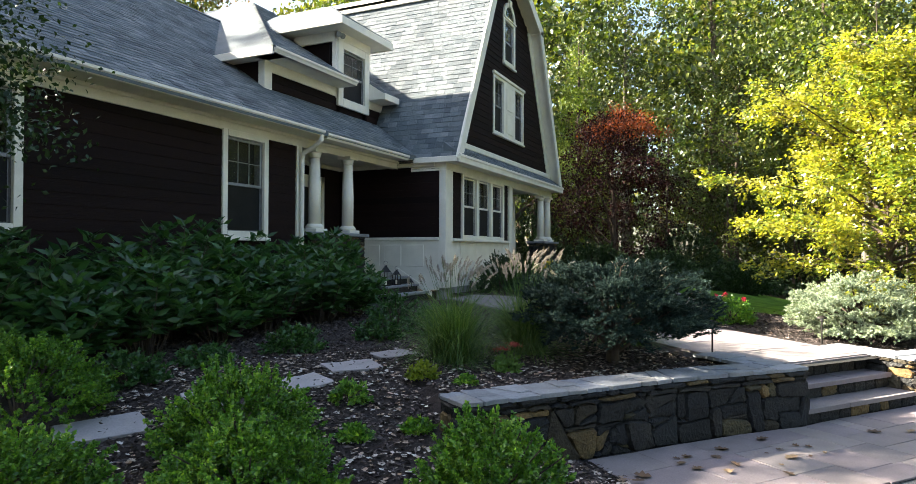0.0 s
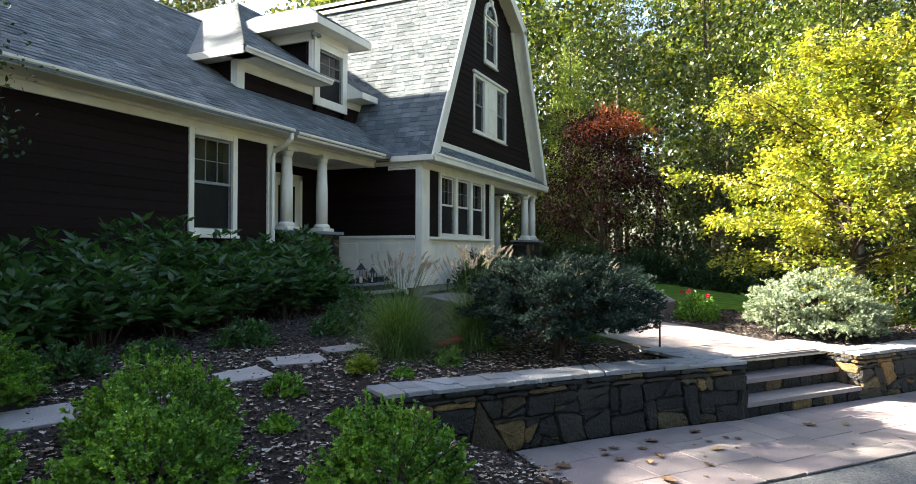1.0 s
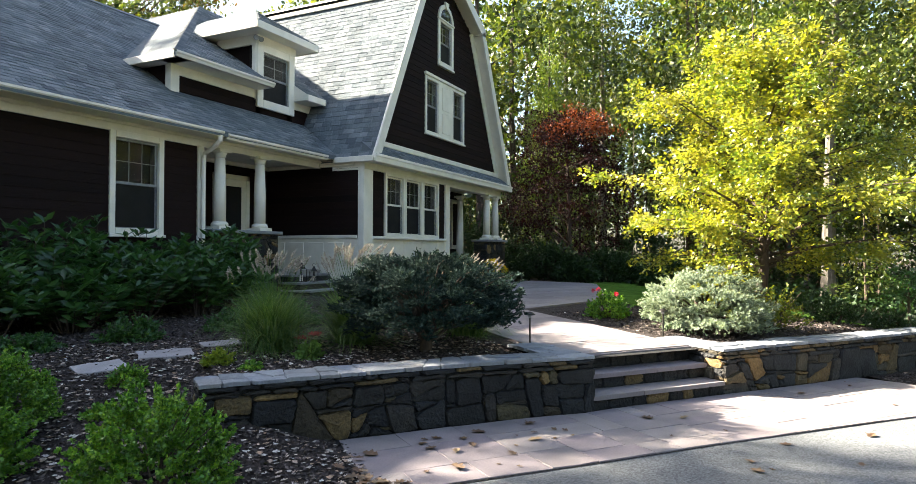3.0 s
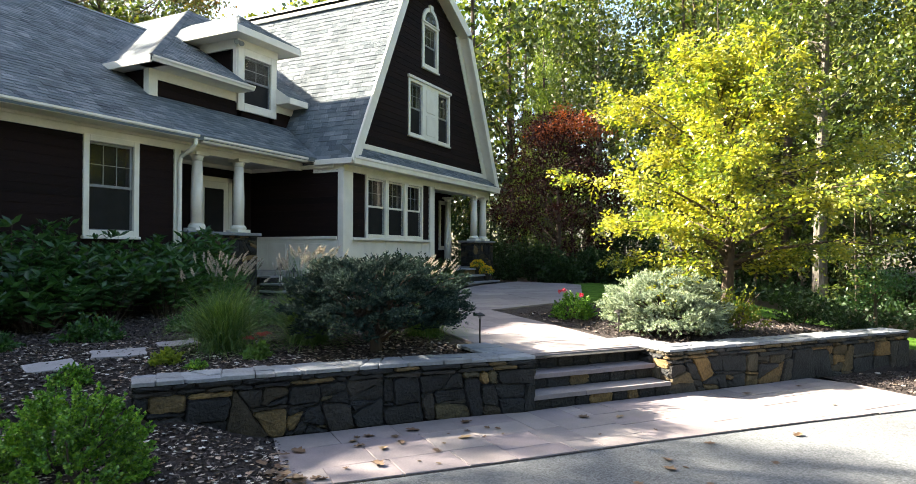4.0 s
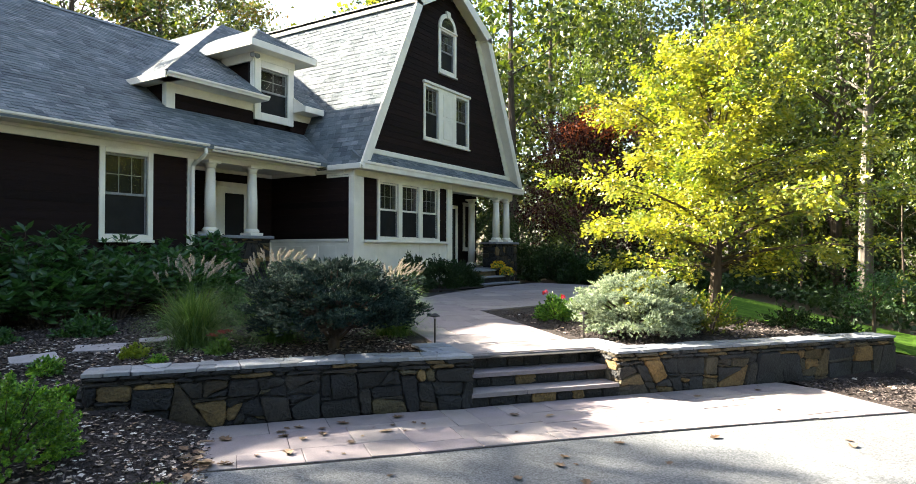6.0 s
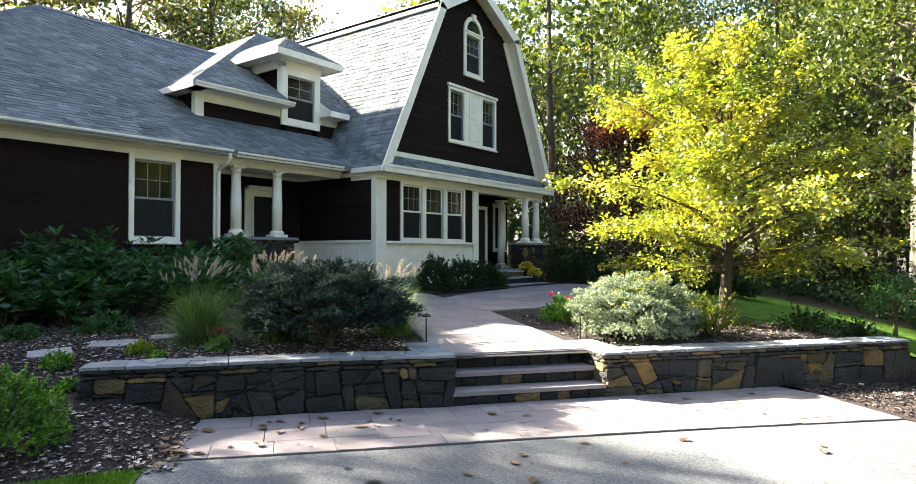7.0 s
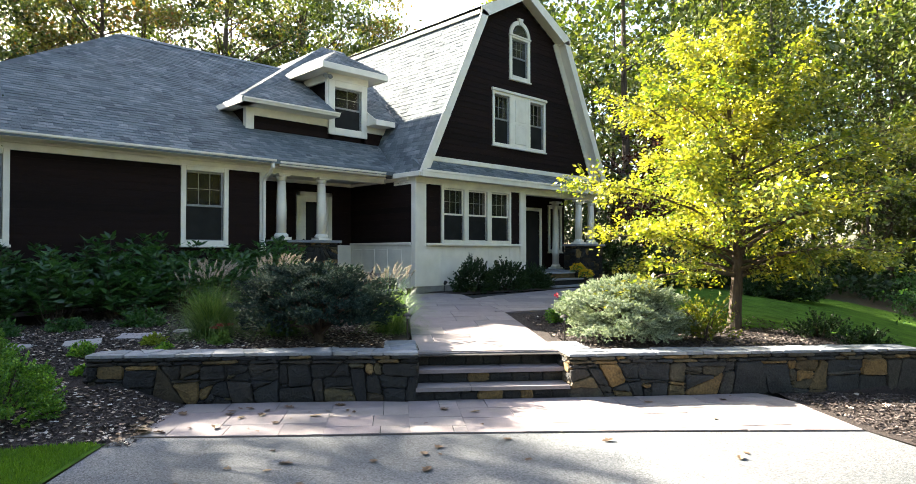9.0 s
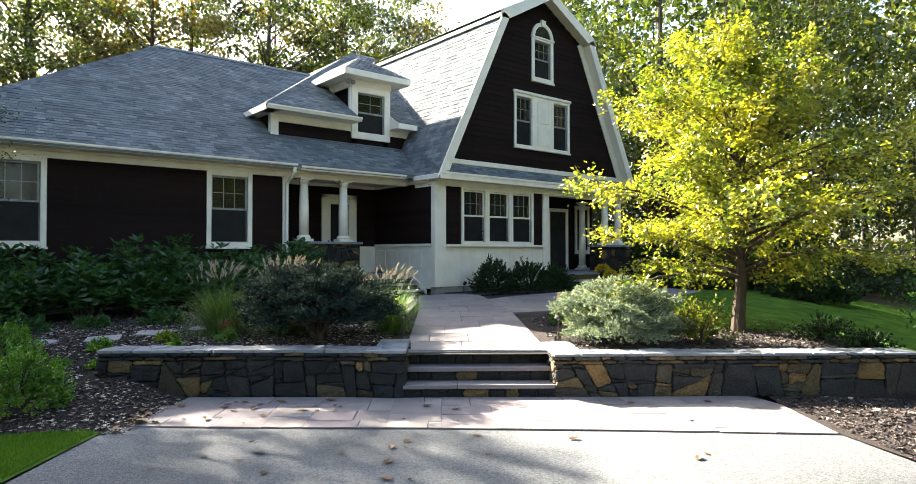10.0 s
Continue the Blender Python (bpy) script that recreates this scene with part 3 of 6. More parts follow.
flagging("pavement", "mauve-grey bluestone paving strip with dry leaves", [[(-2.70, -0.11), (-2.82, 1.28), (-0.9, 1.40), (-0.9, -0.07)], [(-0.9, -0.07), (-0.9, 1.40), (0.0, 1.43), (0.0, 0.03)], [(0.0, 0.03), (0.0, 1.43), (0.6, 1.46), (0.6, 0.0)],
         [(0.6, 0.0), (0.6, 1.46), (2.6, 1.6), (2.6, 0.03)], [(2.6, 0.03), (2.6, 1.6), (4.72, 1.8), (4.80, 0.5), (4.6, .03)]], lambda x, y: 0.018, random.Random(4), (0.45, 0.6, 0.75))
strip = sheet("pavement_bedding", wp((0, 0), (-.9, -.1), (-2.73, -.16), (-2.84, 1.29), (-.9, 1.41), (.6, 1.47), (2.6, 1.61), (4.74, 1.81), (4.82, .5), (4.7, 0)), .6, .006, MORTAR)
tagged(strip, "dark joint bedding under the paving", "paving", kind="structure")
base = sheet("walk_bedding", wp((.1, -.4), (.12, -5), (0.0, -8.4), (1.2, -9.4)) + [(-5.3, 14.2), (-5.1, 18.5), (-5.6, 21.4), (-2.6, 20.5), (-1.0, 15.0)] + wp((2.05, -4.7), (2.05, -.4)), .4, 0.0, MORTAR)
tagged(base, "grey bedding under the flagged walk", "walkway", kind="structure")
px = lambda x, y: sd(x, y)
flagging("walkway", "pinkish-grey bluestone flagged garden walk", [[(.1, -.54), (.12, -5), (2.05, -4.7), (2.07, -.54)], [(.12, -5), (0.0, -8.4), (1.2, -9.4), px(-5.3, 14.2), (2.05, -4.7)][::1],
         [(2.05, -4.7), px(-5.3, 14.2), px(-5.1, 18.5), px(-5.6, 21.4), px(-2.6, 20.5), px(-1.0, 15.0)]], lambda x, y: height(x, y) + .03, random.Random(6), (0.6, 0.75, 0.9))


# ---- the house ----
house = thing("house", "dark brown shingled house with white trim and a gambrel gable", "house")
XW, XG = -8.0, -6.7            # fronts of the long wing and of the gambrel wing


def boards(parent, outline_y, x, z0, z1, gaps=(), gable=None, exposure=0.165):
    """Lapped siding on a wall that faces +x; gaps are (y0, y1, z0, z1); gable(z) gives (y0, y1)."""
    z = z0
    while z < z1 - 0.02:
        zt = min(z + exposure, z1)
        y0, y1 = outline_y if gable is None else gable((z + zt) / 2)
        cuts = [(y0, y1)]
        for g0, g1, h0, h1 in gaps:
            if zt > h0 + .01 and z < h1 - .01:
                new_cuts = []
                for a, b in cuts:
                    if g1 <= a or g0 >= b:
                        new_cuts.append((a, b))
                    else:
                        if g0 > a:
                            new_cuts.append((a, g0))
                        if g1 < b:
                            new_cuts.append((g1, b))
                cuts = new_cuts
        for a, b in cuts:
            bm = bmesh.new()
            prism(bm, [(x, a, z), (x + .016, a, z), (x + .005, a, zt + .01), (x, a, zt + .01)], (0, b - a, 0))
            part("siding_board", bm, SIDING, parent)
        z = zt


def boards_y(parent, x0, x1, y, z0, z1, exposure=0.165):
    """The same on a wall that faces -y."""
    z = z0
    while z < z1 - 0.02:
        zt = min(z + exposure, z1)
        bm = bmesh.new()
        prism(bm, [(x0, y, z), (x0, y - .016, z), (x0, y - .005, zt + .01), (x0, y, zt + .01)], (x1 - x0, 0, 0))
        part("siding_board", bm, SIDING, parent)
        z = zt


def sash_window(y0, y1, z0, z1, x, trim=0.11, cols=3, parent=house, label="white-trimmed double-hung window with divided upper sash", sill=True, head=True, casing=True, sash=None):
    """A double-hung window in a wall facing +x; y0..z1 are the outer edges of its casing."""
    # Backing board close behind the panes, painted near-black for the unlit room.
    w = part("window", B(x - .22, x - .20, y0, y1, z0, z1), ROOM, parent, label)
    a, b, c, d = y0 + trim, y1 - trim, z0 + trim, z1 - trim
    if casing:
        for q in ((y0, a, z0, z1), (b, y1, z0, z1), (a, b, d, z1), (a, b, z0, c)):
            part("casing", B(x - .02, x + .045, *q, bevel=.006), WHITE, w)
        if sill:
            part("sill", B(x - .02, x + .085, y0 - .02, y1 + .02, z0 - .05, z0 + .004, bevel=.008), WHITE, w)
        if head:
            part("head_trim", B(x - .02, x + .07, y0 - .02, y1 + .02, z1 - .003, z1 + .045, bevel=.01), WHITE, w)
    for q in ((a, a + .004, c, d), (b - .004, b, c, d), (a, b, d - .004, d), (a, b, c, c + .004)):
        part("jamb", B(x - .2, x - .021, *q), GREYMETAL, w)
    mid = (c + d) / 2
    for (lo, hi, xx) in ((c, mid + .025, x - .075), (mid - .02, d, x - .04)):
        for q in ((a, a + .045, lo, hi), (b - .045, b, lo, hi), (a + .045, b - .045, hi - .045, hi), (a + .045, b - .045, lo, lo + .05)):
            part("sash_rail", B(xx - .02, xx + .015, *q, bevel=.004), sash or GREYMETAL, w)
        g = part("pane", B(xx - .008, xx - .002, a + .045, b - .045, lo + .045, hi - .045), glass, w)
        g.visible_shadow = False
        if lo <= c:
            part("insect_screen", B(xx + .016, xx + .02, a + .02, b - .02, lo + .02, hi - .03), SCREEN, w)
        if lo > c:
            for i in range(1, cols):
                yy = a + .045 + (b - a - .09) * i / cols
                part("muntin", B(xx - .002, xx + .008, yy - .007, yy + .007, lo + .05, hi - .045), GREYMETAL, w)
            zz = (lo + hi) / 2
            part("muntin", B(xx - .001, xx + .009, a + .045, b - .045, zz - .007, zz + .007), GREYMETAL, w)
    return w


# long wing: core walls
wall_l = part("wall", B(XW - .2, XW, 2.7, 10.0, 0.2, 3.95), SIDING, house, "dark brown lapped shingle siding")
wall_l.data.clear_geometry()
bm = bmesh.new()
for q in ((2.7, 3.72, .2, 3.95), (4.78, 8.05, .2, 3.95), (9.08, 10.0, .2, 3.95), (3.72, 4.78, .2, 2.07), (8.05, 9.08, .2, 2.07), (3.72, 4.78, 3.84, 3.95), (8.05, 9.08, 3.82, 3.95)):
    box(bm, XW - .2, XW, *q)
bm.to_mesh(wall_l.data)
bm.free()
boards(wall_l, (2.82, 9.9), XW, 0.75, 3.84, gaps=((3.68, 4.82, 2.0, 3.9), (8.01, 9.12, 2.0, 3.9)))
part("foundation", B(XW - .21, XW + .012, 2.69, 10.0, 0.1, 0.75), FOUND, house)
part("corner_board", B(XW, XW + .05, 9.9, 10.05, .75, 3.84, bevel=.006), WHITE, wall_l)
part("corner_board", B(XW, XW + .05, 2.68, 2.82, .75, 3.84, bevel=.006), WHITE, wall_l)
sash_window(3.70, 4.82, 2.03, 3.86, XW, head=False, parent=house)
sash_window(8.01, 9.11, 2.05, 3.86, XW, head=False, parent=house)
part("wall", B(-19.6, XW, 2.5, 2.7, .1, 3.95), SIDING, house)
part("wall", B(-19.8, -19.6, 2.5, 22.5, .1, 3.95), SIDING, house)
part("frieze_board", B(XW, XW + .035, 2.66, 13.76, 3.84, 4.03, bevel=.006), WHITE, house)
part("frieze_moulding", B(XW + .035, XW + .075, 2.62, 13.76, 3.97, 4.03, bevel=.012), WHITE, house)
part("soffit", B(XW, -7.5, 2.2, 13.9, 4.03, 4.06), WHITE, house)


def gutter(x, y0, y1, z):
    bm = bmesh.new()
    prism(bm, [(x - .02, y0, z), (x + .05, y0, z), (x + .075, y0, z + .05), (x + .10, y0, z + .075), (x + .10, y0, z + .11), (x + .085, y0, z + .11), (x + .085, y0, z + .085), (x - .02, y0, z + .085)], (0, y1 - y0, 0))
    return bm


part("gutter", gutter(-7.5, 2.2, 10.05, 4.01), WHITE, house, "white metal eaves gutter")
part("gutter", gutter(-7.5, 10.15, 13.35, 3.98), WHITE, house, "white metal eaves gutter")
bm = tube(bmesh.new(), [(-7.45, 9.98, 4.03), (-7.45, 9.98, 3.93), (-7.6, 9.98, 3.82), (-7.86, 9.98, 3.70), (-7.9, 9.98, 3.6), (-7.9, 9.98, 0.7)], [.045] * 6, 10)
part("downspout", bm, WHITE, house, "white painted rain downspout")

# ---- roofs ----
P = 0.67


def roof_z(x):
    return 4.12 + P * (-7.42 - x)


def shingles(parent, origin, right, up, width_at, length, rng, thick=0.006, course=0.135, tab=0.25, tabs_max=0, keep=None):
    """Courses of tabs on a slope. right and up are unit directions; width_at(v) gives (u0, u1) at v up the slope."""
    o, r, u = Vector(origin), Vector(right), Vector(up)
    nrm = r.cross(u).normalized()
    v, f = [], []
    k = 0
    singles = 0
    y = 0.0
    while y < length:
        u0, u1 = width_at(y + course * .5)
        x = u0 - rng.uniform(0, tab)
        while x < u1:
            w = tab * rng.uniform(.55, 1.15)
            a, b = max(x, u0), min(x + w - .006, u1)
            x += w
            if b - a < .03:
                continue
            lift = rng.choice((0.001, 0.004, 0.009))
            drop = rng.choice((0, 0, -.012))
            if keep and not keep(o + r * a + u * y):
                continue
            c = [(a, y + drop, lift + thick), (b, y + drop, lift + thick), (b, y + course * 1.15, .001), (a, y + course * 1.15, .001), (a, y + drop, 0), (b, y + drop, 0)]
            vs = [tuple(o + r * p + u * q + nrm * t) for p, q, t in c]
            fs = [(0, 1, 2, 3), (4, 5, 1, 0), (4, 0, 3), (5, 2, 1)]
            if singles < tabs_max and y > length * .2:
                piece("shingle", mesh_of("shingle", vs, fs, SHINGLE_ONE), parent)
                singles += 1
                continue
            n = len(v)
            v += vs
            f += [tuple(n + i for i in q) for q in fs]
        y += course
    ob = piece("shingles", mesh_of("shingles", v, f, SHINGLE), parent)
    return tagged(ob, "grey asphalt roof shingles in uneven courses", kind="stuff")


SHINGLE_ONE = mat("roof_shingle_single", [(0.094, 0.114, 0.13), (0.182, 0.207, 0.222), (0.132, 0.156, 0.172), (0.235, 0.256, 0.268), (0.1, 0.123, 0.14), (0.165, 0.187, 0.203)], 0.9, 1.2, 150, 0.7, by="object", stain=0.4, spec=0.2)
EX, HX = -7.42, -13.6
HY = 2.18 + (EX - HX)
RZ = roof_z(HX)


main_roof = part("roof", prism(bmesh.new(), [(EX, 2.18, 4.12), (EX, 14.3, 4.12), (HX, 15.5, RZ), (HX, HY, RZ)], (0, 0, -.1)), SHINGLE, house, "grey asphalt shingle roof")
part("roof_back", prism(bmesh.new(), [(2 * HX - EX, 2.18, 4.12), (2 * HX - EX, 15.5, 4.12), (HX, 15.5, RZ), (HX, HY, RZ)], (0, 0, -.1)), SHINGLE, main_roof)
part("roof_end", prism(bmesh.new(), [(EX, 2.18, 4.12), (HX, HY, RZ), (2 * HX - EX, 2.18, 4.12)], (0, 0, -.1)), SHINGLE, main_roof)
sl = math.hypot(1, P)
upv = Vector((-1, 0, P)).normalized()
rs = random.Random(21)


def gam_y(z):
    return 13.65 + (z - 4.04) * 0.494


def main_width(v):
    run = v / sl
    zz = 4.12 + P * run
    return 2.18 + run, gam_y(zz) + .25


shingles(main_roof, (EX, 0, 4.12), (0, 1, 0), upv, main_width, (EX - HX) * sl, rs, tabs_max=0)
shingles(main_roof, (0, 2.18, 4.12), (-1, 0, 0), Vector((0, 1, P)).normalized(), lambda v: (-EX + v / sl, -(2 * HX - EX) - v / sl), (EX - HX) * sl, rs, course=.2, tab=.5)
bm = bmesh.new()
for i in range(44):                                # hip caps
    t0, t1 = i / 44, (i + 1.25) / 44
    a = Vector((EX, 2.18, 4.12)).lerp(Vector((HX, HY, RZ)), t0)
    b = Vector((EX, 2.18, 4.12)).lerp(Vector((HX, HY, RZ)), min(t1, 1))
    for s_ in (1, -1):
        side = Vector((0.02, .16, .0)) if s_ > 0 else Vector((-.16, -.02, .0))
        vs = [bm.verts.new(a + Vector((0, 0, .04))), bm.verts.new(b + Vector((0, 0, .02))), bm.verts.new(b + side), bm.verts.new(a + side + Vector((0, 0, .012)))]
        bm.faces.new(vs)
part("hip_cap", bm, SHINGLE, main_roof)
part("ridge_cap", prism(bmesh.new(), [(HX + .17, HY, RZ - .08), (HX, HY, RZ + .035), (HX - .17, HY, RZ - .08)], (0, 6.5, 0)), SHINGLE, main_roof)

# ---- gambrel wing ----
BRK, APX, MID = (16.12, 9.05), 10.18, 18.16
GE, GEZ = 13.65, 4.04
XF = -6.32


def mirror(y):
    return 2 * MID - y


gam = part("roof", prism(bmesh.new(), [(XF, GE, GEZ), (XF, BRK[0], BRK[1]), (-20, BRK[0], BRK[1]), (-20, GE, GEZ)], (0, .10, -.02)), SHINGLE, house, "steep grey-shingled gambrel roof")
part("roof_far", prism(bmesh.new(), [(XF, mirror(GE), GEZ), (XF, mirror(BRK[0]), BRK[1]), (-20, mirror(BRK[0]), BRK[1]), (-20, mirror(GE), GEZ)], (0, -.10, -.02)), SHINGLE, gam)
OV = 0.14
for sgn in (1, -1):
    fy = (lambda y: y) if sgn > 0 else mirror
    part("roof_top", prism(bmesh.new(), [(XF + .03, fy(BRK[0] - OV), BRK[1] + .06), (XF + .03, MID, APX + .06), (-20, MID, APX + .06), (-20, fy(BRK[0] - OV), BRK[1] + .06)], (0, 0, -.08)), SHINGLE, gam)
    part("break_fascia", B(-20, XF + .04, *sorted((fy(BRK[0] - OV), fy(BRK[0] - OV + .04))), BRK[1] - .14, BRK[1] + .07, bevel=.01), WHITE, gam)
    part("break_soffit", B(-20, XF + .03, *sorted((fy(BRK[0] - OV + .04), fy(BRK[0] + .12))), BRK[1] - .13, BRK[1] - .10), WHITE, gam)
gu = Vector((0, BRK[0] - GE, BRK[1] - GEZ))
gl = gu.length
gu.normalize()
shingles(gam, (0, GE, GEZ), (1, 0, 0), gu, lambda v: (-14.5, XF + .01), gl - .02, random.Random(31), course=.15, tab=.30, tabs_max=300, keep=lambda p: p.z > roof_z(p.x) - .25)

# gable wall


def ge(z):
    return 13.8 + (z - 4.3) * 2.55 / 4.7


bm = bmesh.new()
for z0, z1, holes in ((4.3, 5.2, ()), (5.2, 6.84, ((16.89, 17.73), (18.59, 19.43))), (6.84, 7.4, ()), (7.4, 8.78, ((17.68, 18.64),))):
    cuts = [ge] + [h for hole in holes for h in hole] + [lambda z: mirror(ge(z))]
    for a, b in zip(cuts[::2], cuts[1::2]):
        fa = a if callable(a) else (lambda z, a=a: a)
        fb = b if callable(b) else (lambda z, b=b: b)
        prism(bm, [(XG, fa(z0), z0), (XG, fa(z1), z1), (XG, fb(z1), z1), (XG, fb(z0), z0)], (-.2, 0, 0))
prism(bm, [(XG, ge(8.78), 8.78), (XG, 16.35, 9.0), (XG, MID, 9.93), (XG, mirror(16.35), 9.0), (XG, mirror(ge(8.78)), 8.78)], (-.2, 0, 0))
gable_wall = part("wall", bm, SIDING, house, "dark brown shingled gable wall")


def gable_span(z):
    if z < 9.0:
        a = 14.1 + (z - 4.3) * (16.5 - 14.1) / 4.7 - .12
    else:
        a = 16.4 + (z - 9.0) * 1.76 / .93
    return min(a, MID - .02), max(mirror(a), MID + .02)


boards(gable_wall, None, XG, 4.5, 9.9, gaps=((16.86, 19.46, 5.18, 6.92), (17.64, 18.68, 7.38, 9.28)), gable=gable_span)


def rake(name, y0z0, y1z1, wid, x0, x1):
    """A board along the gable's slope, as wide as wid towards the wall."""
    (a, b), (c, d) = y0z0, y1z1
    t = Vector((0, c - a, d - b)).normalized()
    nn = Vector((0, t.z, -t.y)) * wid
    return prism(bmesh.new(), [(x0, a, b), (x0, c, d), Vector((x0, c, d)) + nn, Vector((x0, a, b)) + nn], (x1 - x0, 0, 0))


for sgn in (1, -1):
    fy = (lambda y: y) if sgn > 0 else mirror
    lowr = rake("rake_board", (fy(GE - .03), GEZ - .02), (fy(BRK[0] - .05), BRK[1]), .26 * sgn, XF - .02, XF + .04)
    part("rake_board", lowr, WHITE, house)
    part("rake_soffit", rake("rake_soffit", (fy(GE + .02), GEZ), (fy(BRK[0]), BRK[1] - .02), .09 * sgn, XG - .02, XF - .02), WHITE, house)
    part("frieze_rake", rake("f", (fy(GE + .10), GEZ), (fy(BRK[0] + .08), BRK[1] - .02), .26 * sgn, XG, XG + .05), WHITE, house)
    top_b = prism(bmesh.new(), [(XF - .02, fy(BRK[0] - OV), BRK[1] + .05), (XF - .02, MID, APX + .05), (XF - .02, MID, APX - .24), (XF - .02, fy(BRK[0] + .16), BRK[1] - .16), (XF - .02, fy(BRK[0] - OV), BRK[1] - .16)], (.06, 0, 0))
    part("rake_board", top_b, WHITE, house)
    part("rake_soffit", prism(bmesh.new(), [(XG - .02, fy(BRK[0]), BRK[1] - .03), (XG - .02, MID, APX - .03), (XG - .02, MID, APX - .10), (XG - .02, fy(BRK[0]), BRK[1] - .12)], (XF - XG, 0, 0)), WHITE, house)
# pent roof under the gable
part("band_board", B(XG, XG + .06, 14.02, mirror(14.02), 4.44, 4.58, bevel=.01), WHITE, house)
pent = part("pent_roof", prism(bmesh.new(), [(XG, 13.72, 4.44), (XF + .05, 13.72, 4.12), (XF + .05, 13.72, 4.05), (XG, 13.72, 4.05)], (0, mirror(13.72) - 13.72, 0)), SHINGLE, house)
pu = Vector((XG - XF - .05, 0, .32)).normalized()
shingles(pent, (XF + .07, 0, 4.125), (0, 1, 0), pu, lambda v: (13.85, mirror(13.85)), .50, random.Random(41), course=.13, tab=.3)
part("pent_fascia", B(XF + .03, XF + .075, 13.66, mirror(13.66), 3.92, 4.11, bevel=.012), WHITE, house)
part("pent_moulding", B(XF + .075, XF + .10, 13.66, mirror(13.66), 4.05, 4.12, bevel=.01), WHITE, house)
part("pent_soffit", B(XG - .1, XF + .03, 13.66, mirror(13.66), 3.95, 3.99), WHITE, house)
part("frieze_board", B(XG, XG + .06, 13.8, 18.4, 3.78, 3.95, bevel=.008), WHITE, house)
part("porch_beam", B(XG - .2, XG + .06, 18.4, mirror(13.8), 3.74, 3.95, bevel=.008), WHITE, house)

# gable windows
for y0, y1 in ((16.87, 17.75), (18.57, 19.45)):
    sash_window(y0, y1, 5.18, 6.86, XG, trim=.09, head=False, sill=False)
pair = part("window_panel", B(XG, XG + .04, 17.75, 18.57, 5.18, 6.86), WHITE, house, "white panel between paired windows")
for z0, z1 in ((5.32, 5.92), (6.02, 6.72)):
    part("raised_panel", B(XG + .04, XG + .055, 17.9, 18.42, z0, z1, bevel=.012), WHITE, pair)
part("head_trim", B(XG, XG + .09, 16.82, 19.5, 6.86, 6.95, bevel=.015), WHITE, house)
part("sill", B(XG, XG + .085, 16.84, 19.48, 5.14, 5.19, bevel=.012), WHITE, house)
arch = sash_window(17.66, 18.66, 7.38, 8.80, XG, trim=.12, head=False)


def arc(cx_y, cz, r0, r1, x0, x1, n=16):
    bm = bmesh.new()
    ring = []
    for i in range(n + 1):
        t = math.pi * i / n
        ring.append([bm.verts.new((x, cx_y + r * math.cos(t), cz + r * math.sin(t))) for x, r in ((x0, r0), (x1, r0), (x1, r1), (x0, r1))])
    for a, b in zip(ring, ring[1:]):
        for k in range(4):
            bm.faces.new((a[k], a[(k + 1) % 4], b[(k + 1) % 4], b[k]))
    bm.faces.new(ring[0])
    bm.faces.new(ring[-1][::-1])
    bmesh.ops.recalc_face_normals(bm, faces=bm.faces)
    return bm


part("arch_casing", arc(18.16, 8.79, .37, .50, XG - .02, XG + .05), WHITE, arch)
part("arch_impost", B(XG, XG + .075, 17.63, 18.69, 8.74, 8.80, bevel=.01), WHITE, arch)
part("keystone", prism(bmesh.new(), [(XG, 18.09, 9.15), (XG, 18.23, 9.15), (XG, 18.27, 9.36), (XG, 18.05, 9.36)], (.085, 0, 0)), WHITE, arch)
bm = bmesh.new()
prism(bm, [(XG + .03, 18.16 + .38 * math.cos(math.pi * i / 14), 8.80 + .38 * math.sin(math.pi * i / 14)) for i in range(15)], (.004, 0, 0))
g = part("pane", bm, glass, arch)
g.visible_shadow = False
bm = bmesh.new()
prism(bm, [(XG + .006, 18.16 + .38 * math.cos(math.pi * i / 14), 8.80 + .38 * math.sin(math.pi * i / 14)) for i in range(15)], (.004, 0, 0))
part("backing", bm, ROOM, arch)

# ground floor of the gambrel wing
front = part("wall", B(XG - .2, XG - .021, 13.8, 14.75, 2.1, 3.9), SIDING, house, "white panelled wall below brown siding")
part("wall", B(XG - .2, XG - .021, 17.68, 18.4, 2.1, 3.9), SIDING, house)
part("wall_base", B(XG - .2, XG, 13.8, 18.4, .95, 2.12), WHITE, house, "white panelled wainscot")
part("foundation", B(XG - .22, XG - .01, 13.82, 18.4, .3, .96), FOUND, house)
boards(front, (14.15, 14.68), XG - .02, 2.12, 3.78)
boards(front, (17.72, 18.14), XG - .02, 2.12, 3.78)
part("corner_post", B(XG - .13, XG + .05, 13.76, 14.16, .95, 3.78, bevel=.008), WHITE, house)
part("corner_post", B(XG - .2, XG + .05, 18.14, 18.42, .95, 3.78, bevel=.008), WHITE, house)
for i in range(3):
    y0 = 14.74 + i * .985
    sash_window(y0, y0 + .985, 2.14, 3.80, XG + .01, trim=.085, head=False, sill=False, sash=WHITE)
part("sill", B(XG, XG + .10, 14.14, 18.16, 2.07, 2.14, bevel=.012), WHITE, house)
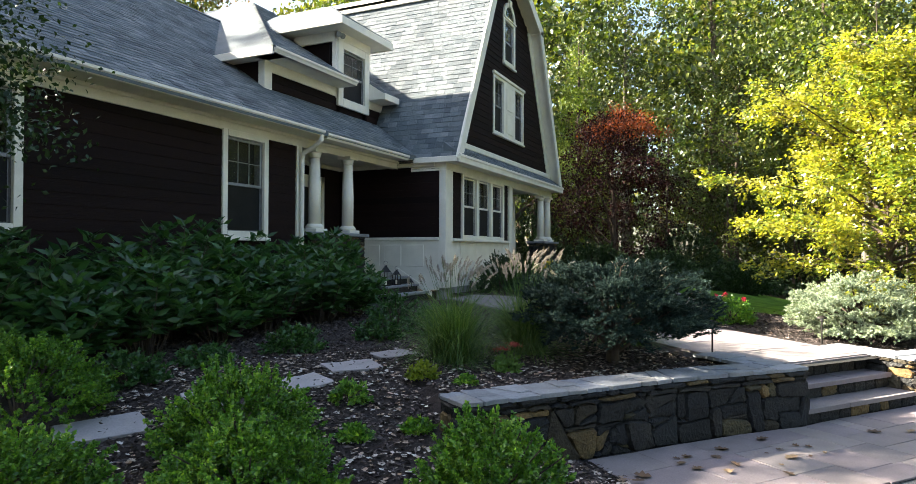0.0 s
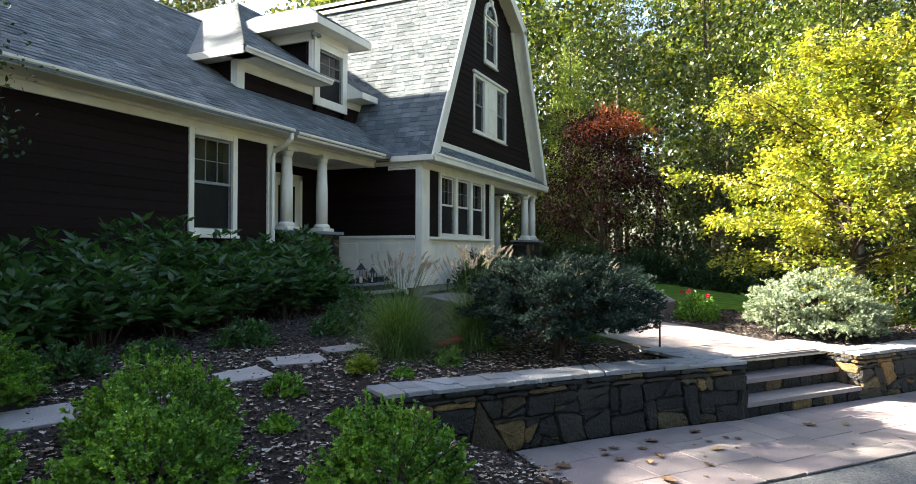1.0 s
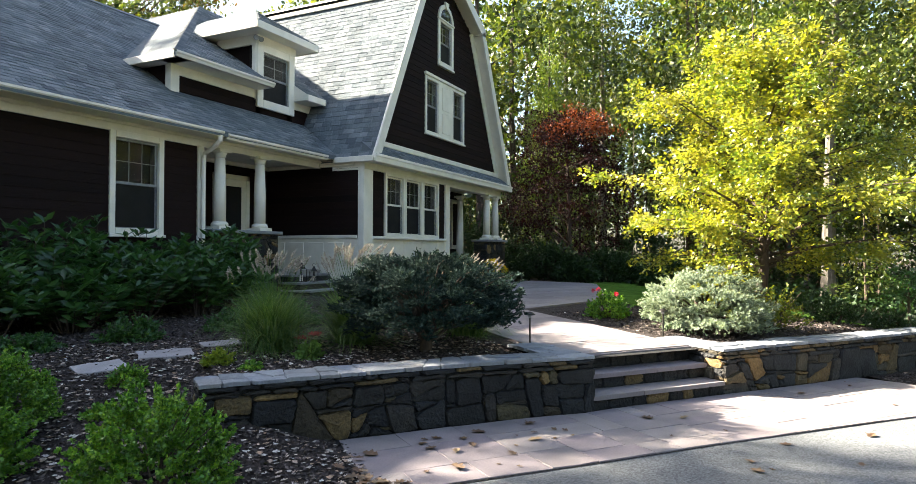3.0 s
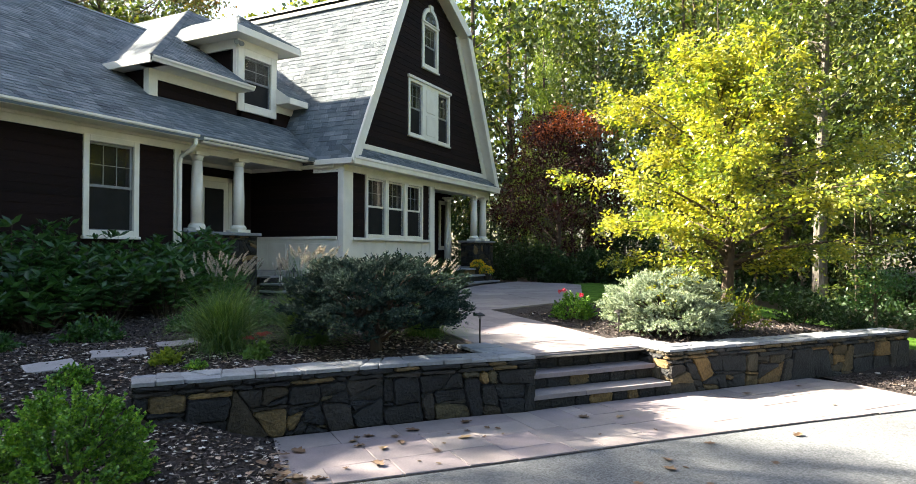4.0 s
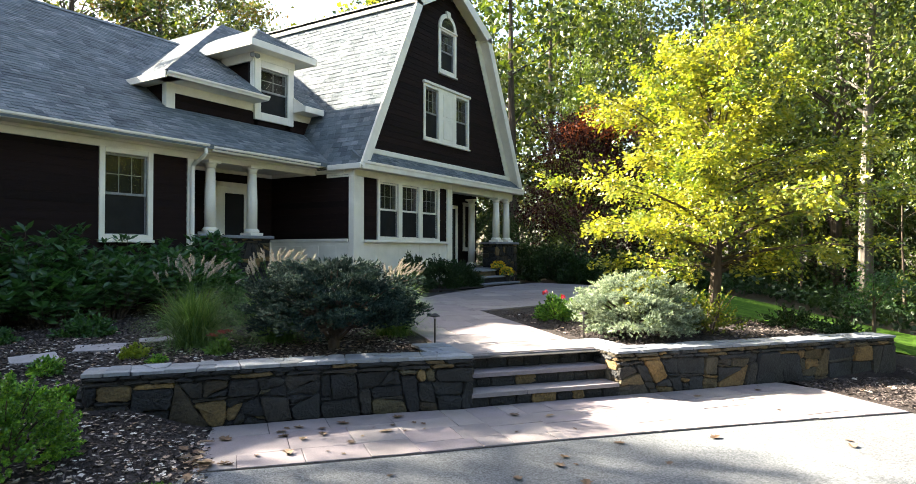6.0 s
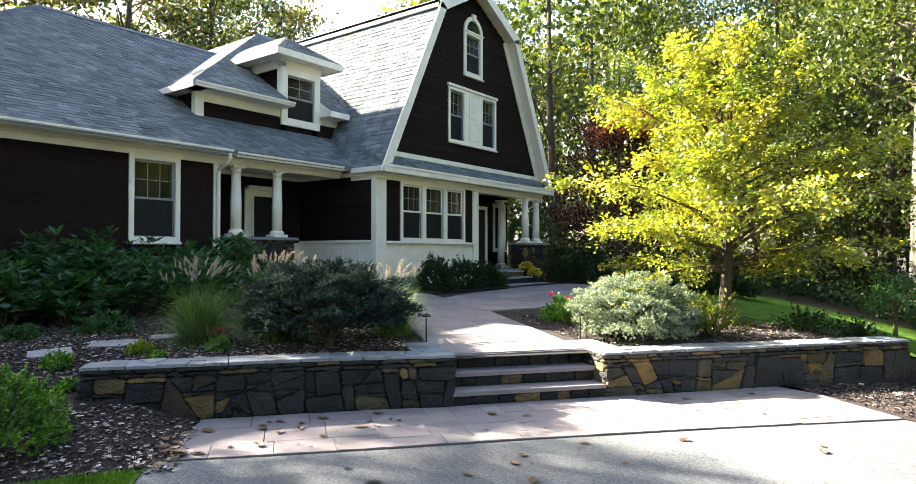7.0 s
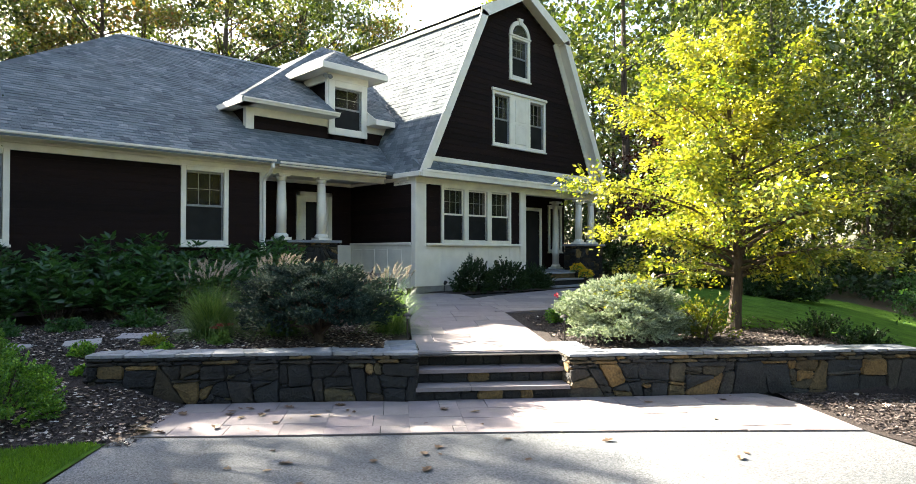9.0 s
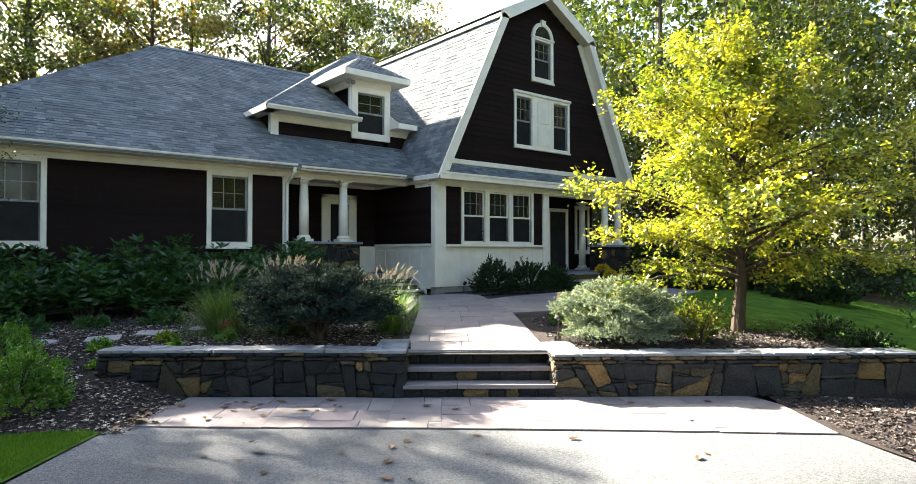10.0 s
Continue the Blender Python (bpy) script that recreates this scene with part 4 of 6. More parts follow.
for a, b in ((14.2, 14.62), (14.78, 15.66), (15.78, 16.64), (16.76, 17.62), (17.74, 18.1)):
    part("wainscot_panel", B(XG, XG + .016, a, b, 1.99, 2.03), WHITE, house)
    part("wainscot_panel", B(XG, XG + .016, a, b, 1.22, 1.26), WHITE, house)
for a in (14.16, 14.7, 15.7, 16.68, 17.66):
    part("wainscot_stile", B(XG, XG + .016, a, a + .07, 1.0, 2.06, bevel=.004), WHITE, house)
# side wall into the side porch
side = part("wall", B(-9.9, XG - .13, 13.78, 13.95, 2.0, 3.95), SIDING, house, "dark brown shingled porch side wall")
boards_y(side, -9.7, XG - .13, 13.78, 2.16, 3.86)
part("wainscot", B(-9.7, XG - .13, 13.76, 13.95, .9, 2.08), WHITE, house)
part("chair_rail", B(-9.7, XG - .13, 13.72, 13.76, 2.08, 2.16, bevel=.01), WHITE, house)
for i in range(4):
    a = -9.6 + i * .62
    part("wainscot_panel", B(a + .02, a + .50, 13.745, 13.76, 1.45, 1.98, bevel=.008), WHITE, house)
# side porch
back = part("wall", B(-9.9, -9.7, 10.0, 13.9, 1.2, 3.95), SIDING, house)
boards(back, (10.05, 13.75), -9.7, 2.1, 3.86, gaps=((11.88, 13.08, 1.3, 3.68),))
part("wainscot", B(-9.7, -9.68, 13.2, 13.75, 1.3, 2.1), WHITE, house)
part("wall", B(-9.9, XW, 9.85, 10.0, .2, 3.95), SIDING, house)
part("corner_board", B(-9.69, -9.65, 10.0, 10.35, 1.3, 3.9), WHITE, house)
part("porch_ceiling", B(-9.9, XW, 10.0, 13.8, 3.96, 4.0), WHITE, house)
part("crown_moulding", B(-9.69, -9.63, 10.0, 13.76, 3.86, 3.96, bevel=.015), WHITE, house)
part("crown_moulding", B(-9.63, XG - .24, 13.70, 13.765, 3.86, 3.96, bevel=.015), WHITE, house)
part("side_soffit", B(-7.48, XF - .02, 13.64, 13.80, 3.97, 4.03), WHITE, house)
part("side_frieze", B(-7.6, XG + .05, 13.765, 13.80, 3.76, 3.98), WHITE, house)
part("side_fascia", B(-7.45, XF + .02, 13.60, 13.645, 3.93, 4.07, bevel=.01), WHITE, house)
part("porch_floor", B(-9.9, -7.95, 10.0, 13.76, 1.18, 1.30), FOUND, house)
door = part("door", B(-9.70, -9.66, 12.0, 12.94, 1.3, 3.52, bevel=.004), WHITE, house, "cream glazed porch door")
for q in ((11.88, 12.0, 1.3, 3.64), (12.94, 13.06, 1.3, 3.64), (11.88, 13.06, 3.52, 3.64)):
    part("door_casing", B(-9.70, -9.645, *q, bevel=.006), WHITE, door)
# Opaque near-black panel in place of clear glass over an unlit room.
part("door_glass", B(-9.662, -9.655, 12.18, 12.78, 1.95, 3.35), ROOM, door, "dark glass panel")
bm = bmesh.new()
bmesh.ops.create_uvsphere(bm, u_segments=12, v_segments=8, radius=.03, matrix=Matrix.Translation((-9.6, 12.08, 2.25)))
part("door_knob", bm, METAL, door)


def column(x, y, z0, z1, r=.125):
    c = part("column", lathe([(r, z0 + .16), (r * 1.01, z0 + .8), (r * .82, z1 - .17)], 24, (x, y, 0)), WHITE, house, "white round tapered porch column", smooth=True)
    part("plinth", B(x - r * 1.5, x + r * 1.5, y - r * 1.5, y + r * 1.5, z0, z0 + .07, bevel=.006), WHITE, c)
    part("base_ring", lathe([(r * 1.35, z0 + .07), (r * 1.42, z0 + .1), (r * 1.35, z0 + .13), (r * 1.1, z0 + .165)], 24, (x, y, 0)), WHITE, c, smooth=True)
    part("capital", lathe([(r * .85, z1 - .18), (r * 1.0, z1 - .16), (r * .9, z1 - .13), (r * 1.15, z1 - .07)], 24, (x, y, 0)), WHITE, c, smooth=True)
    part("abacus", B(x - r * 1.3, x + r * 1.3, y - r * 1.3, y + r * 1.3, z1 - .07, z1, bevel=.006), WHITE, c)
    return c


column(-8.0, 10.50, 2.20, 3.86)
column(-8.0, 11.66, 2.20, 3.86)
part("porch_beam", B(XW - .16, XW - .005, 10.0, 13.76, 3.85, 3.96), WHITE, house)


def pier(x0, x1, y0, y1, z0, z1, label, seed):
    p = thing("stone_pier", label, "stone pier", kind="structure")
    part("core", B(x0, x1, y0, y1, z0, z1), MORTAR, p)
    r_ = random.Random(seed)
    stone_face(p, y1 - y0, z1 - z0, lambda a, z, o: (x1 - .01 + o, y0 + a, z0 + z), r_, .24, .04)
    stone_face(p, x1 - x0, z1 - z0, lambda a, z, o: (x0 + a, y0 + .01 - o, z0 + z), r_, .24, .04)
    part("cap_slab", B(x0 - .06, x1 + .08, y0 - .08, y1 + .08, z1, z1 + .07, bevel=.01), CAP, p)


pier(-8.2, -7.82, 10.15, 12.05, .5, 2.13, "fieldstone pier wall under the porch columns", 51)
pier(-6.95, -6.45, 20.85, 22.45, .5, 2.10, "fieldstone pier under paired entry columns", 52)
column(-6.68, 21.32, 2.17, 3.74)
column(-6.68, 22.08, 2.17, 3.74)
column(-7.75, 21.4, 1.28, 3.74)
# entry recess
entry = part("wall", B(-8.4, -8.2, 18.4, mirror(13.8), .5, 3.95), SIDING, house)
boards(entry, (18.5, mirror(13.9)), -8.2, 1.3, 3.9, gaps=((20.0, 21.1, 1.3, 3.6),))
part("wall", B(-8.2, XG - .2, 18.25, 18.4, .5, 3.95), SIDING, house)
part("entry_floor", B(-9.0, -6.6, 18.4, 22.4, 1.16, 1.28), CAP, house)
part("entry_ceiling", B(-9.0, XG - .2, 18.4, mirror(13.8), 3.93, 3.97), WHITE, house)
for q in ((20.0, 20.12, 1.28, 3.5), (20.98, 21.1, 1.28, 3.5), (20.12, 20.98, 3.38, 3.5)):
    part("door_casing", B(-8.2, -8.14, *q, bevel=.006), WHITE, house)
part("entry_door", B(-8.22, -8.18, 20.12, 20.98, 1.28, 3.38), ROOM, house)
sash_window(21.5, 22.3, 1.9, 3.6, -8.17, trim=.09)
est = thing("entry_steps", "stone entry steps with bluestone treads", "steps", kind="structure")
for i in range(3):
    part("step", B(-6.62, -5.55 - .0 + i * -.32, 18.5, 20.85, .62 + .2 * i, .78 + .2 * i), STONE, est)
    part("tread", B(-6.62, -5.50 + i * -.32, 18.45, 20.88, .78 + .2 * i, .83 + .2 * i, bevel=.008), CAP, est)
part("stair_skirt", prism(bmesh.new(), [(-7.95, 13.715, 1.30), (-7.95, 13.715, 1.42), (-7.0, 13.715, .86), (-7.0, 13.715, .74)], (0, .025, 0)), WHITE, house)
pst = thing("porch_steps", "dark steps up to the side porch", "steps", kind="structure")
for i in range(3):
    part("step", B(-7.95, -7.1 - .28 * i, 12.3, 13.7, .7 + .17 * i, .82 + .17 * i), STONE, pst)
    part("tread", B(-7.95, -7.06 - .28 * i, 12.27, 13.72, .82 + .17 * i, .87 + .17 * i, bevel=.008), CAP, pst)

# ---- dormer storey ----
DX, DE = -8.85, -8.30
DZ = 5.72
Q = 0.65
dorm = part("dormer_wall", B(DX - .15, DX, 10.0, 12.5, 4.3, 5.62), SIDING, house, "brown dormer wall with white trim")
boards(dorm, (10.05, 14.5), DX, 4.95, 5.45, gaps=((12.38, 13.68, 4.9, 7),), exposure=.15)
part("dormer_front", B(DX - .15, DX, 13.6, 14.6, 4.3, 5.62), SIDING, dorm)
part("dormer_front", B(DX - .15, DX, 12.5, 13.6, 4.3, 5.24), SIDING, dorm)
part("dormer_side", B(-12, DX, 9.98, 10.12, 4.8, 5.65), SIDING, dorm)
part("corner_board", B(DX - .12, DX + .045, 9.94, 10.16, 4.95, 5.62, bevel=.006), WHITE, dorm)
part("frieze_board", B(DX, DX + .04, 10.0, 12.40, 5.42, 5.66, bevel=.006), WHITE, dorm)
part("frieze_board", B(DX, DX + .04, 13.66, 14.7, 5.42, 5.66, bevel=.006), WHITE, dorm)
part("flashing", B(DX, DX + .05, 10.1, 14.4, 5.02, 5.05), GREYMETAL, dorm)
part("soffit", B(DX, DE - .02, 9.62, 12.42, 5.62, 5.66), WHITE, dorm)
part("soffit", B(-10.2, DE - .02, 9.62, 10.0, 5.62, 5.66), WHITE, dorm)
part("gutter", gutter(DE - .04, 9.62, 12.42, 5.62), WHITE, dorm)
part("fascia", B(-10.0, DE, 9.58, 9.62, 5.58, 5.73, bevel=.006), WHITE, dorm)
part("soffit", B(DX, DE - .02, 13.66, 14.36, 5.60, 5.64), WHITE, dorm)
part("fascia", B(DE - .03, DE + .02, 13.66, 14.36, 5.58, 5.74, bevel=.006), WHITE, dorm)
part("fascia", prism(bmesh.new(), [(DX, 13.67, 5.6), (DE, 13.67, 5.6), (DE, 13.67, 5.72), (DX, 13.67, 6.08)], (0, .03, 0)), WHITE, dorm)
pk = 6.1
Y0, Y1, BK = 12.37, 13.69, 2.0


def dz(x):
    return DZ + Q * (DE - x)


droof = part("roof", prism(bmesh.new(), [(DE, 9.6, DZ), (DE, Y0, DZ), (DE - (Y0 - 9.6), Y0, DZ + Q * (Y0 - 9.6))], (0, 0, -.09)), SHINGLE, house, "hipped grey-shingled upper roof")
part("roof_part", prism(bmesh.new(), [(DE, Y1, DZ), (DE, 15.2, DZ), (DE - BK, 15.2, dz(DE - BK)), (DE - BK, Y1, dz(DE - BK))], (0, 0, -.09)), SHINGLE, droof)
part("roof_part", prism(bmesh.new(), [(DE - BK, Y0, dz(DE - BK)), (DE - BK, 15.2, dz(DE - BK)), (DE - pk, 15.7, dz(DE - pk)), (DE - (Y0 - 9.6), Y0, dz(DE - (Y0 - 9.6)))], (0, 0, -.09)), SHINGLE, droof)
part("roof_side", prism(bmesh.new(), [(DE, 9.6, DZ), (DE - pk, 9.6 + pk, DZ + Q * pk), (-20.4, 9.6 + pk, DZ + Q * pk), (-20.4, 9.6, DZ)], (0, 0, -.09)), SHINGLE, droof)
ql = math.hypot(1, Q)
shingles(droof, (DE, 0, DZ), (0, 1, 0), Vector((-1, 0, Q)).normalized(), lambda v: (9.6 + v / ql, gam_y(DZ + Q * v / ql) + .2), pk * ql, random.Random(61), keep=lambda p: not (Y0 - .25 < p.y < Y1 and p.x > DE - BK))
shingles(droof, (0, 9.6, DZ), (-1, 0, 0), Vector((0, 1, Q)).normalized(), lambda v: (-DE + v / ql, 14.5), pk * ql, random.Random(62))
bm = bmesh.new()
for i in range(30):
    a = Vector((DE, 9.6, DZ)).lerp(Vector((DE - pk, 9.6 + pk, DZ + Q * pk)), i / 30)
    b = Vector((DE, 9.6, DZ)).lerp(Vector((DE - pk, 9.6 + pk, DZ + Q * pk)), min(1, (i + 1.25) / 30))
    for sv in (Vector((.02, .15, 0)), Vector((-.15, -.02, 0))):
        bm.faces.new([bm.verts.new(p) for p in (a + Vector((0, 0, .045)), b + Vector((0, 0, .025)), b + sv, a + sv + Vector((0, 0, .015)))])
part("hip_cap", bm, SHINGLE, droof)
# window bay with its own little hipped roof
part("bay", B(DX - 1.6, DX - .2, 12.48, 13.62, 4.6, 7.0), SIDING, dorm)
for q in ((12.42, 12.55), (13.51, 13.64)):
    part("bay_side", B(DX - .2, DX, *q, 4.9, 6.95), SIDING, dorm)
bay = part("bay_trim", B(DX, DX + .03, 12.36, 13.70, 6.68, 6.98), WHITE, dorm)
dw = sash_window(12.37, 13.69, 5.22, 6.78, DX + .05, trim=.2, cols=2, head=False, sill=False)
part("bay_cheek", B(DX - 1.2, DX + .05, 12.34, 12.40, 6.72, 7.0), WHITE, dorm)
part("bay_corner", B(DX - .08, DX + .04, 12.35, 12.5, 5.4, 7.0, bevel=.005), WHITE, dorm)
part("bay_corner", B(DX - .08, DX + .04, 13.57, 13.71, 5.4, 7.0, bevel=.005), WHITE, dorm)
part("bay_head", B(DX + .0, DX + .10, 12.34, 13.72, 6.76, 7.0, bevel=.006), WHITE, dorm)
UX, U0, U1, UZ = -8.36, 11.93, 14.13, 7.12
cy = (U0 + U1) / 2
hr = (U1 - U0) / 2
upz = UZ + .66 * hr
top = part("bay_roof", prism(bmesh.new(), [(UX, U0, UZ), (UX, U1, UZ), (UX - hr, cy, upz)], (0, 0, -.05)), SHINGLE, dorm, "small hipped dormer roof")
for a in (U0, U1):
    part("bay_roof_side", prism(bmesh.new(), [(UX, a, UZ), (UX - hr, cy, upz), (-11.2, cy, upz), (-11.2, a, UZ)], (0, 0, -.05)), SHINGLE, top)
hl = math.hypot(1, .66)
shingles(top, (UX, 0, UZ), (0, 1, 0), Vector((-1, 0, .66)).normalized(), lambda v: (U0 + v / hl, U1 - v / hl), hr * hl - .05, random.Random(71))
shingles(top, (0, U0, UZ), (-1, 0, 0), Vector((0, 1, .66)).normalized(), lambda v: (-UX + v / hl, 11.2), hr * hl - .05, random.Random(72))
part("fascia", B(UX - .03, UX + .02, U0 - .02, U1 + .02, UZ - .19, UZ - .012, bevel=.008), WHITE, dorm)
part("fascia", B(-10.7, UX - .03, U0 - .02, U0 + .02, UZ - .19, UZ - .012, bevel=.008), WHITE, dorm)
part("fascia", B(-10.7, UX - .03, U1 - .02, U1 + .02, UZ - .19, UZ - .012, bevel=.008), WHITE, dorm)
part("soffit", B(-10.7, UX - .03, U0 + .02, U1 - .02, UZ - .17, UZ - .13), WHITE, dorm)
lamp = part("flood_light", lathe([(.02, 0), (.05, .02), (.055, .04)], 12, (DX + .16, 12.3, 6.82)), GREYMETAL, dorm, "twin flood light under the eave", smooth=True)
for dy in (-.09, .07):
    bm = lathe([(.02, 0), (.05, .03), (.065, .11), (.055, .115)], 14)
    bm.transform(pose(DX + .16, 12.3 + dy, 6.84, 120, 0, 60))
    part("lamp_head", bm, GREYMETAL, lamp, smooth=True)


# ---- plants ----
def ground_at(x, y):
    return height(x, y)


def unit(v):
    return v / (np.linalg.norm(v, axis=-1, keepdims=True) + 1e-9)


def sprig_cloud(rng, tips, dirs, count, length, spread):
    """Leaf places and directions along short sprigs that end at the tips."""
    n = len(tips)
    t = rng.uniform(0, 1, (n, count, 1))
    c = tips[:, None, :] - dirs[:, None, :] * length * t
    d = unit(dirs[:, None, :] + rng.normal(size=(n, count, 3)) * spread)
    return c.reshape(-1, 3), d.reshape(-1, 3)


def dome(rng, n, r, h, low=-0.15, inner=0.75, bumps=0.12):
    """Points near the skin of a rounded mound, with its outward directions."""
    d = unit(rng.normal(size=(n * 3, 3)))
    d = d[d[:, 2] > low][:n]
    k = rng.uniform(inner, 1.0, (len(d), 1))
    wob = 1 + bumps * np.array([noise.noise(Vector(p) * 2.3) for p in d])[:, None] + bumps * .6 * np.array([noise.noise(Vector(p) * 6 + Vector((7, 1, 3))) for p in d])[:, None]
    p = d * k * wob * np.array([r, r, h])
    return p, d


def stems(bm, rng, n, r, h, z0, thick):
    for _ in range(n):
        a = rng.uniform(0, 6.28)
        q = rng.uniform(.3, .85)
        tip = Vector((math.cos(a) * r * q, math.sin(a) * r * q, z0 + h * rng.uniform(.5, .9)))
        mid = Vector((tip.x * .35, tip.y * .35, tip.z * .5))
        tube(bm, [(tip.x * .06, tip.y * .06, -.08), mid, tip], [thick, thick * .7, thick * .3], 5)
    return bm


def mound(name, label, cat, x, y, r, h, seed, leaf, leafmat, sprigs=420, per=22, wid=.30, low=-.1, group="", length=.14, spread=.75, bumps=.12, inner=.7, lift=0.0, thick=.012):
    rng = np.random.default_rng(seed)
    t = thing(name, label, cat, group, (x, y, ground_at(x, y) + lift))
    p, d = dome(rng, sprigs, r, h, low, inner, bumps)
    p[:, 2] += h * .12
    up = unit(d + np.array([0, 0, .25]))
    c, a = sprig_cloud(rng, p, up, per, length, spread)
    c[:, 2] = np.maximum(c[:, 2], .01)
    piece("foliage", leaves("foliage", c, a, leaf, wid, leafmat, rng), t)
    tagged(part("stem_clump", stems(bmesh.new(), rng, 9, r, h, 0, thick), BARK, t), kind="stuff")
    return t


G = "boxwoods in the mulch bed"
for i, (x, y, r, h) in enumerate(((-1.50, 3.75, .58, .66), (-3.45, 3.65, .62, .62), (-2.85, 3.10, .62, .55), (-5.3, 3.2, .70, .62), (-3.95, 2.25, .66, .52), (-2.45, 2.35, .55, .42))):
    mound("boxwood", "rounded green boxwood shrub with small glossy leaves", "shrub", x, y, r, h, 100 + i, .026, BOX_LEAF, 760, 30, .40, group=G, length=.10, spread=1.05, bumps=.16, inner=.68)


def hydrangea(x, y, r, h, seed):
    rng = np.random.default_rng(seed)
    t = thing("hydrangea", "tall leafy green hydrangea bush without flowers", "shrub", "hydrangeas along the house wall", (x, y, ground_at(x, y)))
    n = 78
    ang, rad = rng.uniform(0, 6.28, n), np.sqrt(rng.uniform(0, 1, n)) * r
    hh = h * (1 - .35 * (rad / r) ** 2) * rng.uniform(.62, 1.12, n)
    tips = np.stack([rad * np.cos(ang), rad * np.sin(ang), hh], 1)
    cs, ds = [], []
    bm = bmesh.new()
    for p in tips:
        levels = int(rng.integers(4, 7))
        base = p * np.array([.35, .35, 0])
        if rng.random() < .35:
            tube(bm, [Vector(base), Vector(base * .4 + p * .6), Vector(p)], [.009, .007, .004], 5)
        for k in range(levels):
            f = 1 - k * .13
            c = base + (p - base) * f
            a0 = k * 1.57 + rng.uniform(0, 1.5)
            for q in range(4 if k == 0 else 3):
                a = a0 + q * 6.28 / (4 if k == 0 else 3)
                ds.append((math.cos(a), math.sin(a), rng.uniform(-.25, .55) if k else rng.uniform(.2, .9)))
                cs.append(c + rng.normal(size=3) * .02)
    piece("foliage", leaves("foliage", cs, ds, .175, .185, HYD_LEAF, rng, .35), t)
    tagged(part("stem_clump", bm, BARK, t), kind="stuff")


for i in range(9):
    yy = 2.6 + i * .92
    hydrangea(-7.15 + .15 * math.sin(i * 2.1), yy, .72, 1.35 + .12 * math.sin(i * 1.7), 200 + i)
for i in range(6):
    hydrangea(-6.35 + .12 * math.sin(i * 3.3), 4.2 + i * 1.05, .6, .95 + .15 * math.sin(i * 2.3), 230 + i)


def tri_mesh(name, verts, tris, material):
    me = bpy.data.meshes.new(name)
    me.vertices.add(len(verts))
    me.vertices.foreach_set("co", np.asarray(verts, float).ravel())
    me.loops.add(tris.size)
    me.loops.foreach_set("vertex_index", tris.ravel())
    me.polygons.add(len(tris))
    me.polygons.foreach_set("loop_start", np.arange(0, tris.size, 3))
    me.update(calc_edges=True)
    me.validate()
    me.materials.append(material)
    return me


